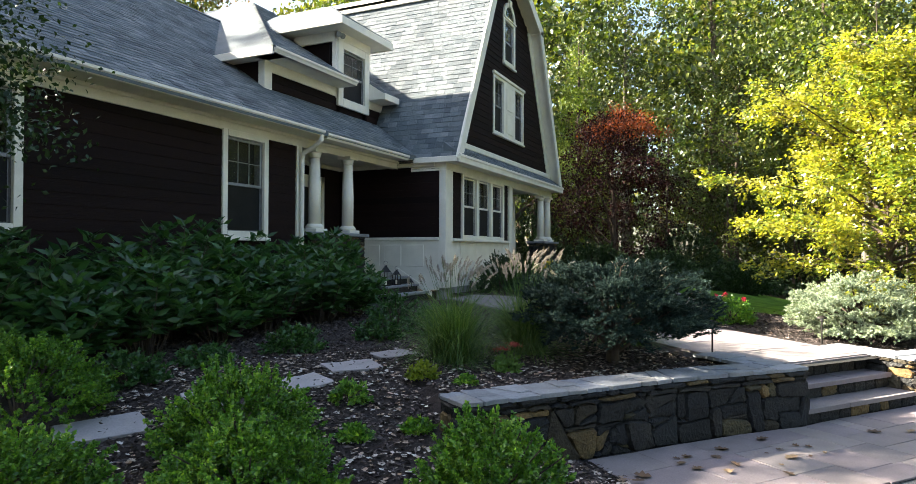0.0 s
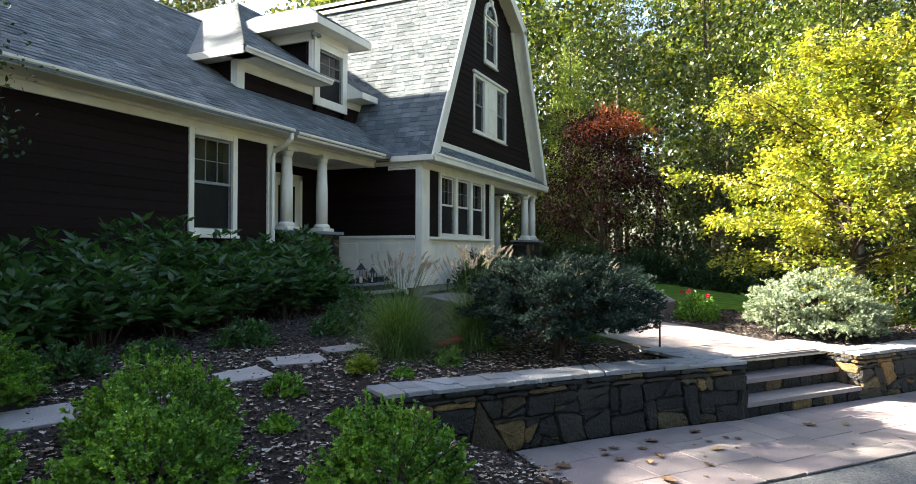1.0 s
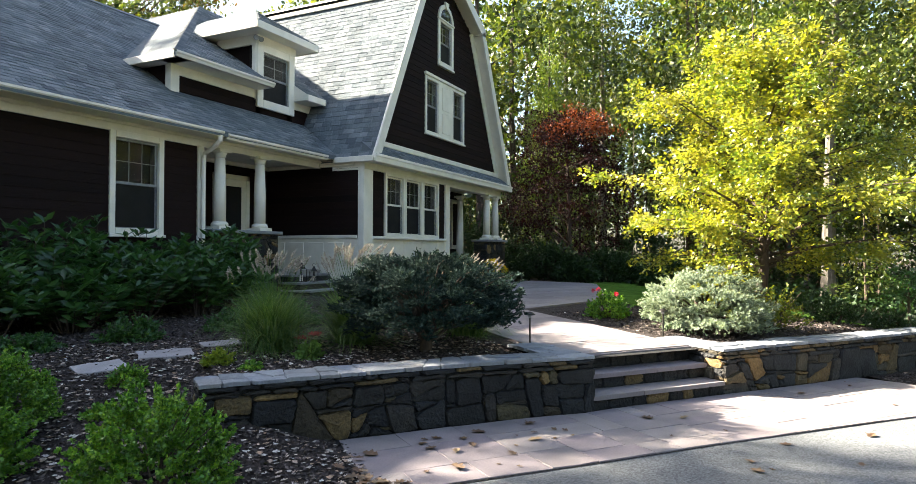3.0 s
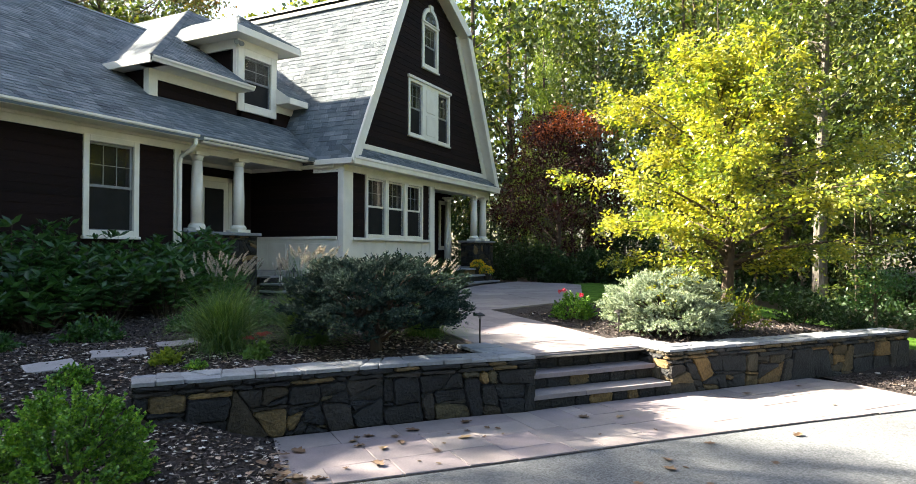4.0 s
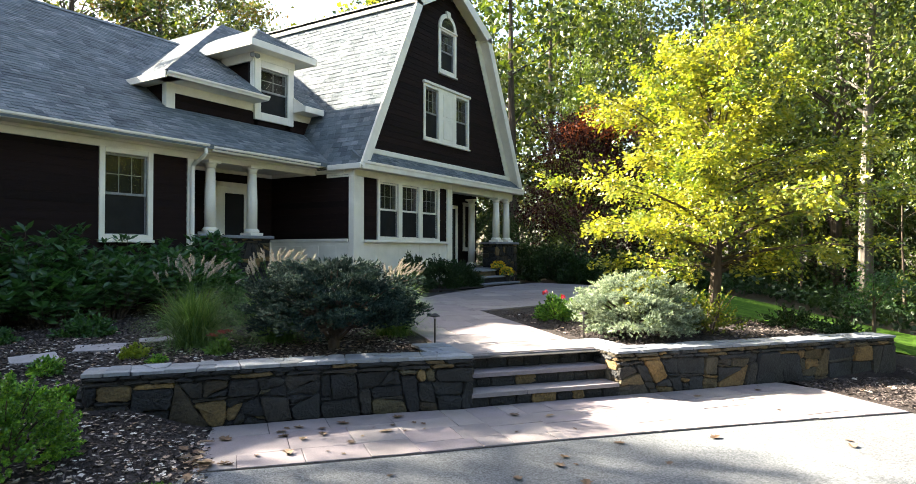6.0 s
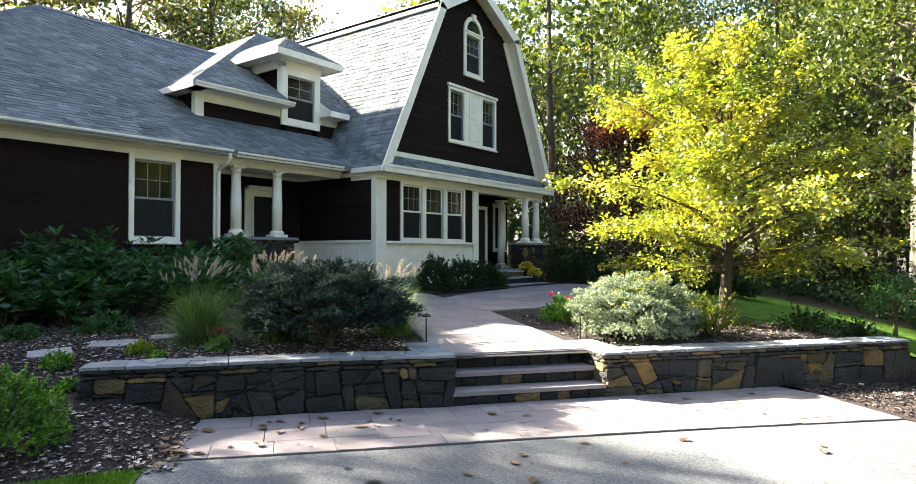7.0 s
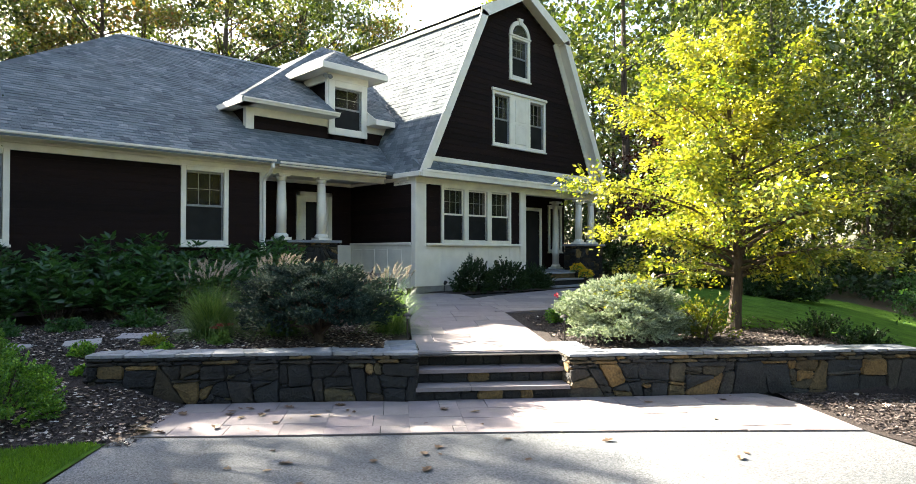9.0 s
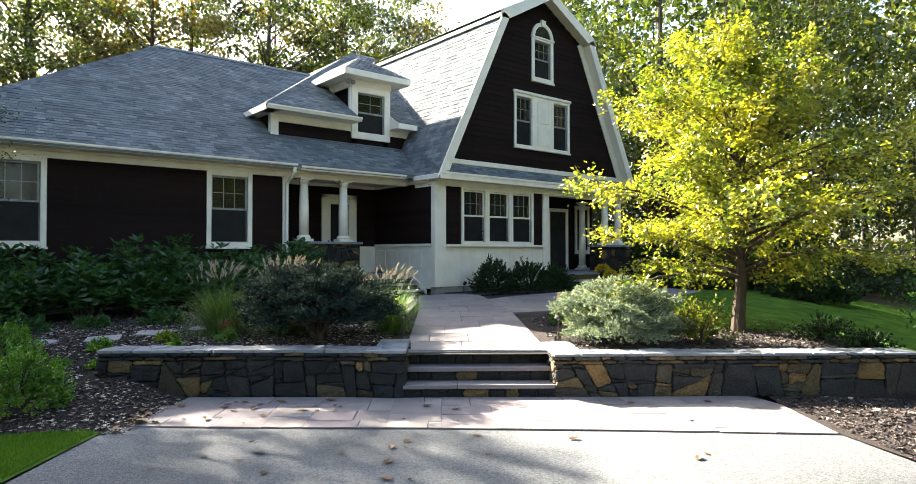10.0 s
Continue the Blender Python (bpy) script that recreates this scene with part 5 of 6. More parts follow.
def spruce(x, y, r, h, z0, seed, label, needle, low=-.12, boughs=190, shoots=50, pad=1.0):
    """A dwarf spruce: limbs that end in overlapping pads of short upturned shoots, each bristling with needles."""
    rng = np.random.default_rng(seed)
    t = thing("dwarf_spruce", label, "shrub", "dwarf blue spruces", (x, y, ground_at(x, y)))
    i = np.arange(boughs)
    dz_ = low + (1 - low) * (i + .5) / boughs
    az = i * 2.39996 + rng.normal(size=boughs) * .25
    rr = np.sqrt(np.clip(1 - dz_ ** 2, 0, 1))
    d = np.stack([rr * np.cos(az), rr * np.sin(az), dz_], 1)
    lobe = np.array([1 + .20 * noise.noise(Vector(p) * 2.2 + Vector((seed, 0, 0))) + .12 * noise.noise(Vector(p) * 5) for p in d])[:, None]
    deep = np.where(rng.random((boughs, 1)) < .3, rng.uniform(.6, .82, (boughs, 1)), rng.uniform(.88, 1.04, (boughs, 1)))
    tip = d * lobe * deep * np.array([r, r, h]) + np.array([0, 0, z0])
    tip[:, 2] = np.maximum(tip[:, 2], .16)
    out = np.stack([np.cos(az), np.sin(az), np.zeros(boughs)], 1)
    fwd = unit(out * .9 + d * .35 + np.array([0, 0, .06]))
    side = np.stack([-np.sin(az), np.cos(az), np.zeros(boughs)], 1)
    up = np.cross(fwd, side)
    up *= np.sign(up[:, 2:3])
    size = pad * rng.uniform(.75, 1.3, (boughs, 1, 1))
    u = rng.uniform(-1.0, .25, (boughs, shoots, 1))
    v = rng.uniform(-1, 1, (boughs, shoots, 1)) * np.sqrt(np.clip(1 - (u + .35) ** 2 * 1.3, .05, 1))
    st = tip[:, None] + size * (fwd[:, None] * u * .20 + side[:, None] * v * .15 - up[:, None] * (v ** 2 * .075 + (u + .3) ** 2 * .06)) + rng.normal(size=(boughs, shoots, 3)) * .018
    ax = unit(fwd[:, None] * .8 + side[:, None] * v * .8 + up[:, None] * .3 + rng.normal(size=(boughs, shoots, 3)) * .28)
    st, ax = st.reshape(-1, 3), ax.reshape(-1, 3)
    n = len(st)
    ln = rng.uniform(.05, .085, (n, 1))
    e1 = unit(np.cross(ax, rng.normal(size=(n, 3))))
    e2 = np.cross(ax, e1)
    core = np.stack([st] + [st + ax * ln * .55 + (e1 * math.cos(q) + e2 * math.sin(q)) * .006 for q in (0, 2.094, 4.189)] + [st + ax * (ln + .008)], 1).reshape(-1, 3)
    b = (np.arange(n) * 5)[:, None, None]
    tris = (b + np.array([[0, 2, 1], [0, 3, 2], [0, 1, 3], [1, 2, 4], [2, 3, 4], [3, 1, 4]])).reshape(-1, 3)
    piece("twig_mass", tri_mesh("twig_mass", core, tris, needle), t)
    m = 17
    w = rng.uniform(.05, 1.05, (n, m, 1))
    a = rng.uniform(0, 6.283, (n, m, 1))
    rad = e1[:, None] * np.cos(a) + e2[:, None] * np.sin(a)
    nd = unit(rad * .85 + ax[:, None] * .75)
    base = st[:, None] + ax[:, None] * ln[:, None] * w + rad * .004
    wid = np.cross(nd, ax[:, None]) * .0066
    tri_v = np.stack([base - wid, base + wid, base + nd * rng.uniform(.02, .032, (n, m, 1))], 2).reshape(-1, 3)
    piece("needle_mass", tri_mesh("needle_mass", tri_v, np.arange(len(tri_v)).reshape(-1, 3), needle), t)
    bm = bmesh.new()
    tube(bm, [(0, 0, -.1), (.02, 0, z0 * .5), (0, .03, z0 + .1)], [.085, .065, .045], 10)
    for k in range(0, boughs, 2):
        q = tip[k] - fwd[k] * .16
        tube(bm, [(0, 0, rng.uniform(.05, z0 + .12)), (q[0] * .5, q[1] * .5, q[2] * .7), tuple(q), tuple(tip[k] + fwd[k] * .03)], [.024, .015, .008, .004], 5)
    part("trunk", bm, BARK, t)


spruce(-1.50, 7.55, 1.10, .60, .62, 301, "broad flat-topped dwarf blue spruce on a bare trunk", SHADED_NEEDLE, -.46, 135, 70, 1.3)
spruce(1.40, 11.06, .88, .62, .36, 302, "silver-blue dwarf spruce reaching the ground, sunlight put into its needle colour", SUNLIT_NEEDLE, -.45, 82, 96, 1.45)


def fountain_grass(x, y, r, h, seed, blades=1500, plumes=46, label="arching fountain grass clump with pale bottlebrush plumes"):
    rng = np.random.default_rng(seed)
    t = thing("fountain_grass", label, "ornamental grass", "fountain grasses", (x, y, ground_at(x, y)))
    v, f = [], []
    for i in range(blades):
        a = rng.uniform(0, 6.28)
        lean = .10 + abs(rng.normal()) * .58
        bend = rng.uniform(1.0, 2.4) * (.55 + lean)
        ln = h * rng.uniform(.7, 1.22)
        w = rng.uniform(.0028, .0048)
        twist = a + rng.normal() * .5
        px_, py_ = -math.sin(twist) * w, math.cos(twist) * w
        cx, cy_ = rng.normal(size=2) * .09
        z, n = -.02, len(v)
        for k in range(8):
            q = k / 7
            ww = 1 - q ** 2 * .9
            v += [(cx + px_ * ww, cy_ + py_ * ww, z), (cx - px_ * ww, cy_ - py_ * ww, z)]
            th = min(lean + bend * q ** 1.8, 2.5)
            cx += math.cos(a) * math.sin(th) * ln / 7
            cy_ += math.sin(a) * math.sin(th) * ln / 7
            z = max(.02, z + math.cos(th) * ln / 7)
        f += [(n + 2 * k, n + 2 * k + 1, n + 2 * k + 3, n + 2 * k + 2) for k in range(7)]
    piece("blade_tuft", mesh_of("blades", v, f, GRASS_LEAF), t)
    for i in range(plumes):
        a = rng.uniform(0, 6.28)
        o = rng.uniform(.08, .62) * r
        top_ = np.array([math.cos(a) * o, math.sin(a) * o, h * (1.20 - .30 * (o / r) ** 2) * rng.uniform(.84, 1.06)])
        dr = unit(np.array([math.cos(a) * .6, math.sin(a) * .6, 1.0]) + rng.normal(size=3) * .22 + np.array([.12, .1, 0]))
        m = 170
        ln = rng.uniform(.12, .19)
        tt = rng.uniform(0, 1, (m, 1))
        c = top_ + dr * tt * ln + np.array([.3, .2, -.5]) * (tt * ln) ** 2
        rad = unit(rng.normal(size=(m, 3)) + dr * .7)
        prof = np.sin(.35 + tt * 2.5)
        pl = piece("plume", leaves("plume", c, rad, (.024 * prof[:, 0]), .16, PLUME, rng), t)
        bm = tube(bmesh.new(), [(top_[0] * .1, top_[1] * .1, .1), tuple(top_ * np.array([.7, .7, .75])), tuple(top_ + dr * .12)], [.0025, .002, .0015], 4)
        part("stalk", bm, GRASS_LEAF, pl)


fountain_grass(-3.1, 6.65, .85, .88, 401, 1900, 46)
fountain_grass(-2.55, 7.55, .85, .95, 402, 1500, 56)
fountain_grass(-1.6, 8.95, .8, .82, 403, 1300, 40)


mound("low_shrub", "small yellow-green spirea with bright leaves", "shrub", -3.04, 5.79, .19, .17, 501, .035, leaf_mat("lime_leaf", [(.16, .22, .03), (.25, .30, .04), (.10, .17, .03)]), 90, 14, .3, length=.08, thick=.006)
s2 = mound("stonecrop", "small stonecrop with dusky red flower heads", "flowering plant", -2.39, 6.47, .17, .20, 502, .045, leaf_mat("sedum_leaf", [(.10, .20, .06), (.16, .27, .08)]), 80, 12, .35, length=.09, thick=.006)
rngf = np.random.default_rng(9)
for i in range(6):
    c0 = np.array([rngf.uniform(-.14, .14), rngf.uniform(-.14, .14), rngf.uniform(.24, .33)])
    c = c0 + rngf.normal(size=(60, 3)) * np.array([.028, .028, .010])
    tagged(piece("flower_head", leaves("flower_head", c, rngf.normal(size=(60, 3)) + np.array([0, 0, .8]), .014, .4, REDPETAL, rngf), s2), kind="stuff")
for i, (x, y, r, h) in enumerate(((-3.36, 4.94, .22, .18), (-2.55, 4.75, .15, .10), (-2.9, 4.35, .16, .10), (-2.55, 5.75, .12, .07))):
    mound("perennial", "small leafy green perennial in mulch", "plant", x, y, r, h, 510 + i, .04, BOX_LEAF, 70, 12, .35, length=.08, thick=.005)
for i, (x, y, r, h) in enumerate(((-5.1, 6.3, .42, .30), (-4.7, 7.6, .38, .30), (-5.4, 5.2, .35, .22), (-5.35, 4.2, .4, .3), (-4.3, 8.4, .45, .38), (-5.2, 8.9, .5, .5))):
    mound("azalea", "low dark green spreading azalea", "shrub", x, y, r, h, 520 + i, .05, HYD_LEAF, 150, 14, .3, length=.14, spread=.9, bumps=.3)
# front of the gable, entry and far shrubs
for i, (x, y, r, h) in enumerate(((-5.85, 15.2, .66, .92), (-5.95, 16.7, .74, .86), (-5.95, 17.9, .66, .72))):
    mound("rhododendron", "dark green rounded shrub against the white panelled wall", "shrub", x, y, r, h, 540 + i, .05, DARK_LEAF, 480, 18, .32, length=.2, bumps=.2)
for i, (x, y, r, h) in enumerate(((-5.3, 23.6, 1.5, 1.3), (-2.9, 23.4, 1.4, 1.1), (-.6, 23.0, 1.3, .95), (-7.5, 24.5, 1.6, 1.6), (-3.6, 21.5, .8, .8), (-8.6, 26.6, 2.0, 2.7), (-11.2, 27.6, 2.2, 3.0), (-2.6, 27.6, 1.9, 2.1))):
    mound("evergreen_hedge", "dark evergreen shrub in deep shade", "shrub", x, y, r, h, 560 + i, .08, DARK_LEAF, 520, 22, .35, length=.35, bumps=.25)
SHRUB_LEAF = leaf_mat("turning_shrub_leaf", [(.12, .15, .02), (.20, .19, .024), (.06, .10, .018), (.09, .13, .02)])
mound("rose_bush", "low green rose bush at the walk edge", "shrub", -.35, 12.05, .42, .42, 571, .04, BOX_LEAF, 230, 16, .4, length=.12, bumps=.3)
for i, (x, y, r, h, m) in enumerate(((2.3, 11.85, .55, .72, SHRUB_LEAF), (1.9, 12.2, .4, .62, SHRUB_LEAF), (3.25, 13.9, .6, .42, DARK_LEAF), (4.0, 13.4, .45, .34, DARK_LEAF))):
    mound("deciduous_shrub", "thin open deciduous shrub with sparse turning leaves", "shrub", x, y, r, h, 580 + i, .042, m, 170, 11, .34, length=.16, bumps=.35, inner=.4, low=.05)


# ---- trees ----
def tree(name, label, height_, crown_r, crown_lo, leaf, count, leafmat, barkmat, seed, trunk_r=.18, clumps=70, clump_r=.7, shape=1.0, limbs=24):
    """Tapered trunk with limbs to leaf clumps that are gathered in an uneven crown with gaps."""
    rng = np.random.default_rng(seed)
    t = thing(name, label, "tree")
    cz, ch = (crown_lo + height_) / 2, (height_ - crown_lo) / 2
    d = unit(rng.normal(size=(clumps, 3)))
    k = rng.uniform(.25, 1, (clumps, 1)) ** .55
    cc = d * k * np.array([crown_r, crown_r, ch])
    taper = np.clip(1 - shape * .5 * (cc[:, 2:3] / ch + .3), .25, 1.2)
    cc[:, :2] *= taper
    cc *= 1 + .2 * rng.normal(size=(clumps, 1))
    cc[:, 2] += cz
    per = count // clumps
    c = cc[:, None, :] + rng.normal(size=(clumps, per, 3)) * np.array([1, 1, .55]) * clump_r * .5
    c = c.reshape(-1, 3)
    a = rng.normal(size=c.shape) + np.array([0, 0, -.35])
    piece("crown", leaves("crown", c, a, leaf, .33, leafmat, rng), t)
    bm = bmesh.new()
    lean = rng.normal(size=2) * .02 * height_
    tp = [Vector((lean[0] * q * q, lean[1] * q * q, height_ * .92 * q - .25 * (q == 0))) for q in (0, .08, .25, .5, .75, 1)]
    tube(bm, tp, [trunk_r * s for s in (1.35, 1.05, .9, .65, .35, .08)], 10)
    for i in range(limbs):
        e = Vector(cc[rng.integers(0, clumps)])
        hz = max(crown_lo * .75, e.z - abs(math.hypot(e.x, e.y)) * rng.uniform(.4, .9))
        q = min(.95, hz / (height_ * .92))
        s = Vector((lean[0] * q * q, lean[1] * q * q, hz))
        m = s.lerp(e, .5) + Vector((0, 0, .12 * (e - s).length * rng.uniform(-.3, 1)))
        r0 = trunk_r * (1 - q * .8) * .42
        tube(bm, [s, m, e], [r0, r0 * .6, r0 * .2], 6)
    part("trunk", bm, barkmat, t)
    return t


def spray_tree(name, label, height_, reach, lo, leaf, limbs, sprays, per, leafmat, barkmat, seed, trunk_r):
    """A small garden tree: rising limbs that arch out and carry flat sprays of leaves, with gaps between the layers."""
    rng = np.random.default_rng(seed)
    t = thing(name, label, "tree")
    bm = bmesh.new()
    spine = lambda q: np.array([.10 * math.sin(q * 5), .08 * math.sin(q * 4 + 1), height_ * q])
    tube(bm, [Vector(spine(q)) - Vector((0, 0, .25 * (q == 0))) for q in (0, .05, .15, .3, .5, .75, 1)], [trunk_r * s_ for s_ in (1.45, 1.08, .95, .75, .45, .2, .04)], 10)
    cs, ds = [], []
    for i in range(limbs):
        q = (i + rng.uniform(0, .9)) / limbs
        z = lo * .75 + (height_ * .80 - lo) * q ** 1.15
        width = (.68 + 1.6 * q if q < .2 else 1 - .30 * ((q - .2) / .55) ** 1.4 if q < .75 else .70 - 2.5 * (q - .75)) if q < .99 else .1
        length = reach * max(.12, width) * rng.uniform(.45, 1.2)
        az = i * 2.39996 + rng.uniform(-.35, .35)
        el = .42 + .68 * q + rng.normal() * .16
        s0_ = spine(min(.98, z / height_))
        dirv = np.array([math.cos(az) * math.cos(el), math.sin(az) * math.cos(el), math.sin(el)])
        pt = lambda w: s0_ + dirv * length * w + np.array([0, 0, -.32 * length * (1 - .5 * q)]) * w * w
        r0 = trunk_r * .40 * (1 - .75 * q)
        tube(bm, [Vector(pt(w)) for w in (0, .3, .65, 1)], [r0, r0 * .7, r0 * .4, r0 * .12], 6)
        for j in range(int(sprays * (.35 + .65 * width))):
            w = 1.02 - .84 * rng.random() ** 1.2
            st = pt(w)
            turn_ = rng.choice((-1, 1)) * rng.uniform(.15, 1.15)
            tilt = rng.normal() * .42 + .05
            sd_ = np.array([math.cos(az + turn_) * math.cos(tilt), math.sin(az + turn_) * math.cos(tilt), math.sin(tilt)])
            sl_ = rng.uniform(.28, .62) * (.55 + .45 * width)
            side_ = unit(np.cross(sd_, np.array([0, 0, 1.0])))
            m = int(per * rng.uniform(.6, 1.4))
            u_ = rng.uniform(0, 1.0, (m, 1))
            v_ = rng.uniform(-1, 1, (m, 1)) * (1 - .75 * u_) * .17
            cs.append(st + sd_ * sl_ * u_ + side_ * v_ + rng.normal(size=(m, 3)) * np.array([.03, .03, .05]) - np.array([0, 0, .10]) * u_ ** 2)
            ds.append(unit(sd_ * .8 + side_ * np.sign(v_) * .8 + rng.normal(size=(m, 3)) * .45 + np.array([0, 0, -.22])))
            if j % 2 == 0:
                tube(bm, [Vector(st), Vector(st + sd_ * sl_ * .9)], [max(.004, r0 * .22), .002], 4)
    piece("crown", leaves("crown", np.concatenate(cs), np.concatenate(ds), leaf, .33, leafmat, rng), t)
    part("trunk", bm, barkmat, t)
    return t


def clump_tree(name, label, height_, reach, lo, leaf, clumps, per, leafmat, barkmat, seed, trunk_r=.2, clump_r=1.0, taper=.5, limbs=26):
    """A woodland tree: rounded boughs of leaves, bright side outwards, with dark gaps between them."""
    rng = np.random.default_rng(seed)
    t = thing(name, label, "tree")
    bm = bmesh.new()
    ph = rng.uniform(0, 6, 2)
    spine = lambda q: np.array([.02 * height_ * math.sin(q * 3.5 + ph[0]) * q, .02 * height_ * math.sin(q * 3 + ph[1]) * q, height_ * q])
    tube(bm, [Vector(spine(q)) - Vector((0, 0, .4 * (q == 0))) for q in (0, .04, .2, .45, .7, .96)], [trunk_r * s_ for s_ in (1.4, 1.05, .9, .66, .4, .06)], 8)
    q = rng.uniform(0, 1, (clumps, 1))
    az = np.arange(clumps)[:, None] * 2.39996 + rng.uniform(-.5, .5, (clumps, 1))
    rad = reach * np.clip(np.sin(np.pi * np.clip(.16 + q * .80, 0, 1)), .15, 1) ** .7 * (1 - taper * q) * rng.uniform(.12, 1.08, (clumps, 1)) ** .5
    cc = np.concatenate([rad * np.cos(az), rad * np.sin(az), lo + (height_ - lo) * q], 1) + rng.normal(size=(clumps, 3)) * .25
    cr = clump_r * rng.uniform(.55, 1.25, (clumps, 1, 1))
    d = unit(rng.normal(size=(clumps, per, 3)) + np.array([0, 0, .45]))
    c = cc[:, None] + d * cr * np.array([1, 1, .6]) * rng.uniform(.45, 1.05, (clumps, per, 1)) ** .5
    a = unit(d * .7 + rng.normal(size=d.shape) * .6 + np.array([0, 0, -.35]))
    piece("crown", leaves("crown", c.reshape(-1, 3), a.reshape(-1, 3), leaf, .36, leafmat, rng, face=(d * 1.2 + np.array([0, 0, .8])).reshape(-1, 3)), t)
    for i in range(limbs):
        e = cc[(i * 7) % clumps]
        hz = float(max(lo * .7, e[2] - math.hypot(e[0], e[1]) * rng.uniform(.5, 1.0)))
        k = min(.93, hz / height_)
        s_ = spine(k)
        r0 = trunk_r * (1 - k * .8) * .42
        mid = s_ + (e - s_) * .5 + np.array([0, 0, .1 * np.linalg.norm(e - s_) * rng.uniform(-.4, 1)])
        tube(bm, [Vector(s_), Vector(mid), Vector(e)], [r0, r0 * .6, r0 * .2], 5)
    part("trunk", bm, barkmat, t)
    return t


def put(t, x, y, rot=0, scale=1.0, lift=None):
    z = height(x, y) if lift is None else lift
    return pose(x, y, z, 0, 0, rot) @ Matrix.Scale(scale, 4)


yt = spray_tree("ornamental_tree", "small spreading tree with yellow-green autumn leaves", 5.9, 3.35, 1.15, .068, 84, 27, 29, YELLOW_LEAF, BARK, 601, .10)
yt.matrix_basis = put(yt, 2.06, 13.4)
rm = clump_tree("red_maple", "dark purple-red maple, sunlit top painted in as orange leaves", 6.3, 2.8, .7, .085, 105, 230, RED_LEAF, BARK, 602, .12, .85, .12, 24)
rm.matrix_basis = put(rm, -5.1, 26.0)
# Sun on the top of the crown, put in as orange leaf colour.
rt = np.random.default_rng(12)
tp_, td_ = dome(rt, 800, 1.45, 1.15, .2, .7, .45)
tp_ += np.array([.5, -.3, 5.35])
piece("crown_top", leaves("crown_top", np.repeat(tp_, 4, 0) + rt.normal(size=(len(tp_) * 4, 3)) * .12, rt.normal(size=(len(tp_) * 4, 3)), .08, .33, leaf_mat("sun_tinted_red_leaf", [(.13, .024, .010), (.26, .06, .014), (.06, .015, .010)], .5, .35), rt), rm)


def cone_tree(name, label, height_, r, leaf, n, leafmat, seed):
    """A narrow conifer: flat upright sprays over a tapering cone with a ragged outline."""
    rng = np.random.default_rng(seed)
    t = thing(name, label, "tree")
    q = 1 - np.sqrt(rng.uniform(0, 1, (n // 30, 1)))
    az = rng.uniform(0, 6.283, q.shape)
    rad = (r * (1 - q) ** .85 + .08) * rng.uniform(.62, 1.08, q.shape)
    d = np.concatenate([np.cos(az), np.sin(az), np.zeros_like(q)], 1)
    c = d * rad + np.array([0, 0, 1]) * (.4 + (height_ - .4) * q)
    ax = unit(d * .75 + np.array([0, 0, 1.0]) + rng.normal(size=d.shape) * .25)
    u = rng.uniform(-1, 1, (len(c), 30, 1))
    p = c[:, None] + ax[:, None] * u * .32 + rng.normal(size=(len(c), 30, 3)) * .09
    a = unit(ax[:, None] + rng.normal(size=p.shape) * .5)
    piece("crown", leaves("crown", p.reshape(-1, 3), a.reshape(-1, 3), leaf, .3, leafmat, rng, face=np.repeat(d, 30, 0) * 1.4), t)
    part("trunk", tube(bmesh.new(), [(0, 0, -.3), (0, 0, height_ * .5), (0, 0, height_ * .97)], [.2, .12, .02], 8), BARK, t)
    return t


cn = cone_tree("conifer", "tall narrow green arborvitae", 13.2, 2.0, .12, 24000, CONIFER_LEAF, 603)
cn.matrix_basis = put(cn, -8.6, 34.3)
hol = tree("holly", "dark evergreen holly beside the window", 5.6, 1.15, 1.6, .05, 20000, DARK_LEAF, BARK, 604, .07, 80, .45, .5, 20)
hol.matrix_basis = put(hol, -6.4, 2.75)
sap = tree("sapling", "small crooked ornamental sapling at the lawn edge", 1.35, .55, .6, .05, 1500, HYD_LEAF, BARK, 605, .035, 16, .3, .4, 9)
sap.matrix_basis = put(sap, 4.5, 14.8)

TURN_LEAF = leaf_mat("turning_leaf", [(.09, .10, .022), (.16, .13, .028), (.06, .085, .022), (.20, .095, .024)], .4, .3)
big = [clump_tree("woodland_tree", "tall woodland tree with green and yellowing leaves", h, r, lo, .165, 56, 160, m, bk, 620 + i, tr, 1.45, .45)
       for i, (h, r, lo, m, bk, tr) in enumerate(((19, 4.8, 4.4, TREE_LEAF, BARK, .26), (17, 4.6, 3.8, TREE_LEAF, BARK, .24), (21, 4.8, 5.5, TREE_LEAF, BARK, .3), (14, 4.2, 3.2, TREE_LEAF, BARK, .18), (16, 4.4, 3.8, YELLOWING_LEAF, BARK, .2)))]
under = [clump_tree("understory_tree", "slender understory tree in shade", h, 2.0, .9, .13, 22, 70, TREE_LEAF, BARK, 640 + i, .06, .7, .4, 12) for i, h in enumerate((5.0, 6.5))]
afar = [clump_tree("woodland_tree", "distant woodland tree with green and yellowing leaves", h, r, lo, .34, 40, 70, m, BARK, 680 + i, .24, 1.9, .35, 14)
        for i, (h, r, lo, m) in enumerate(((19, 5.0, 2.4, TREE_LEAF), (17, 5.0, 2.2, YELLOWING_LEAF), (20, 4.8, 3.0, TREE_LEAF)))]
for t in afar:
    tagged(t, group="woodland trees")
rw = random.Random(77)
used = [0] * 8
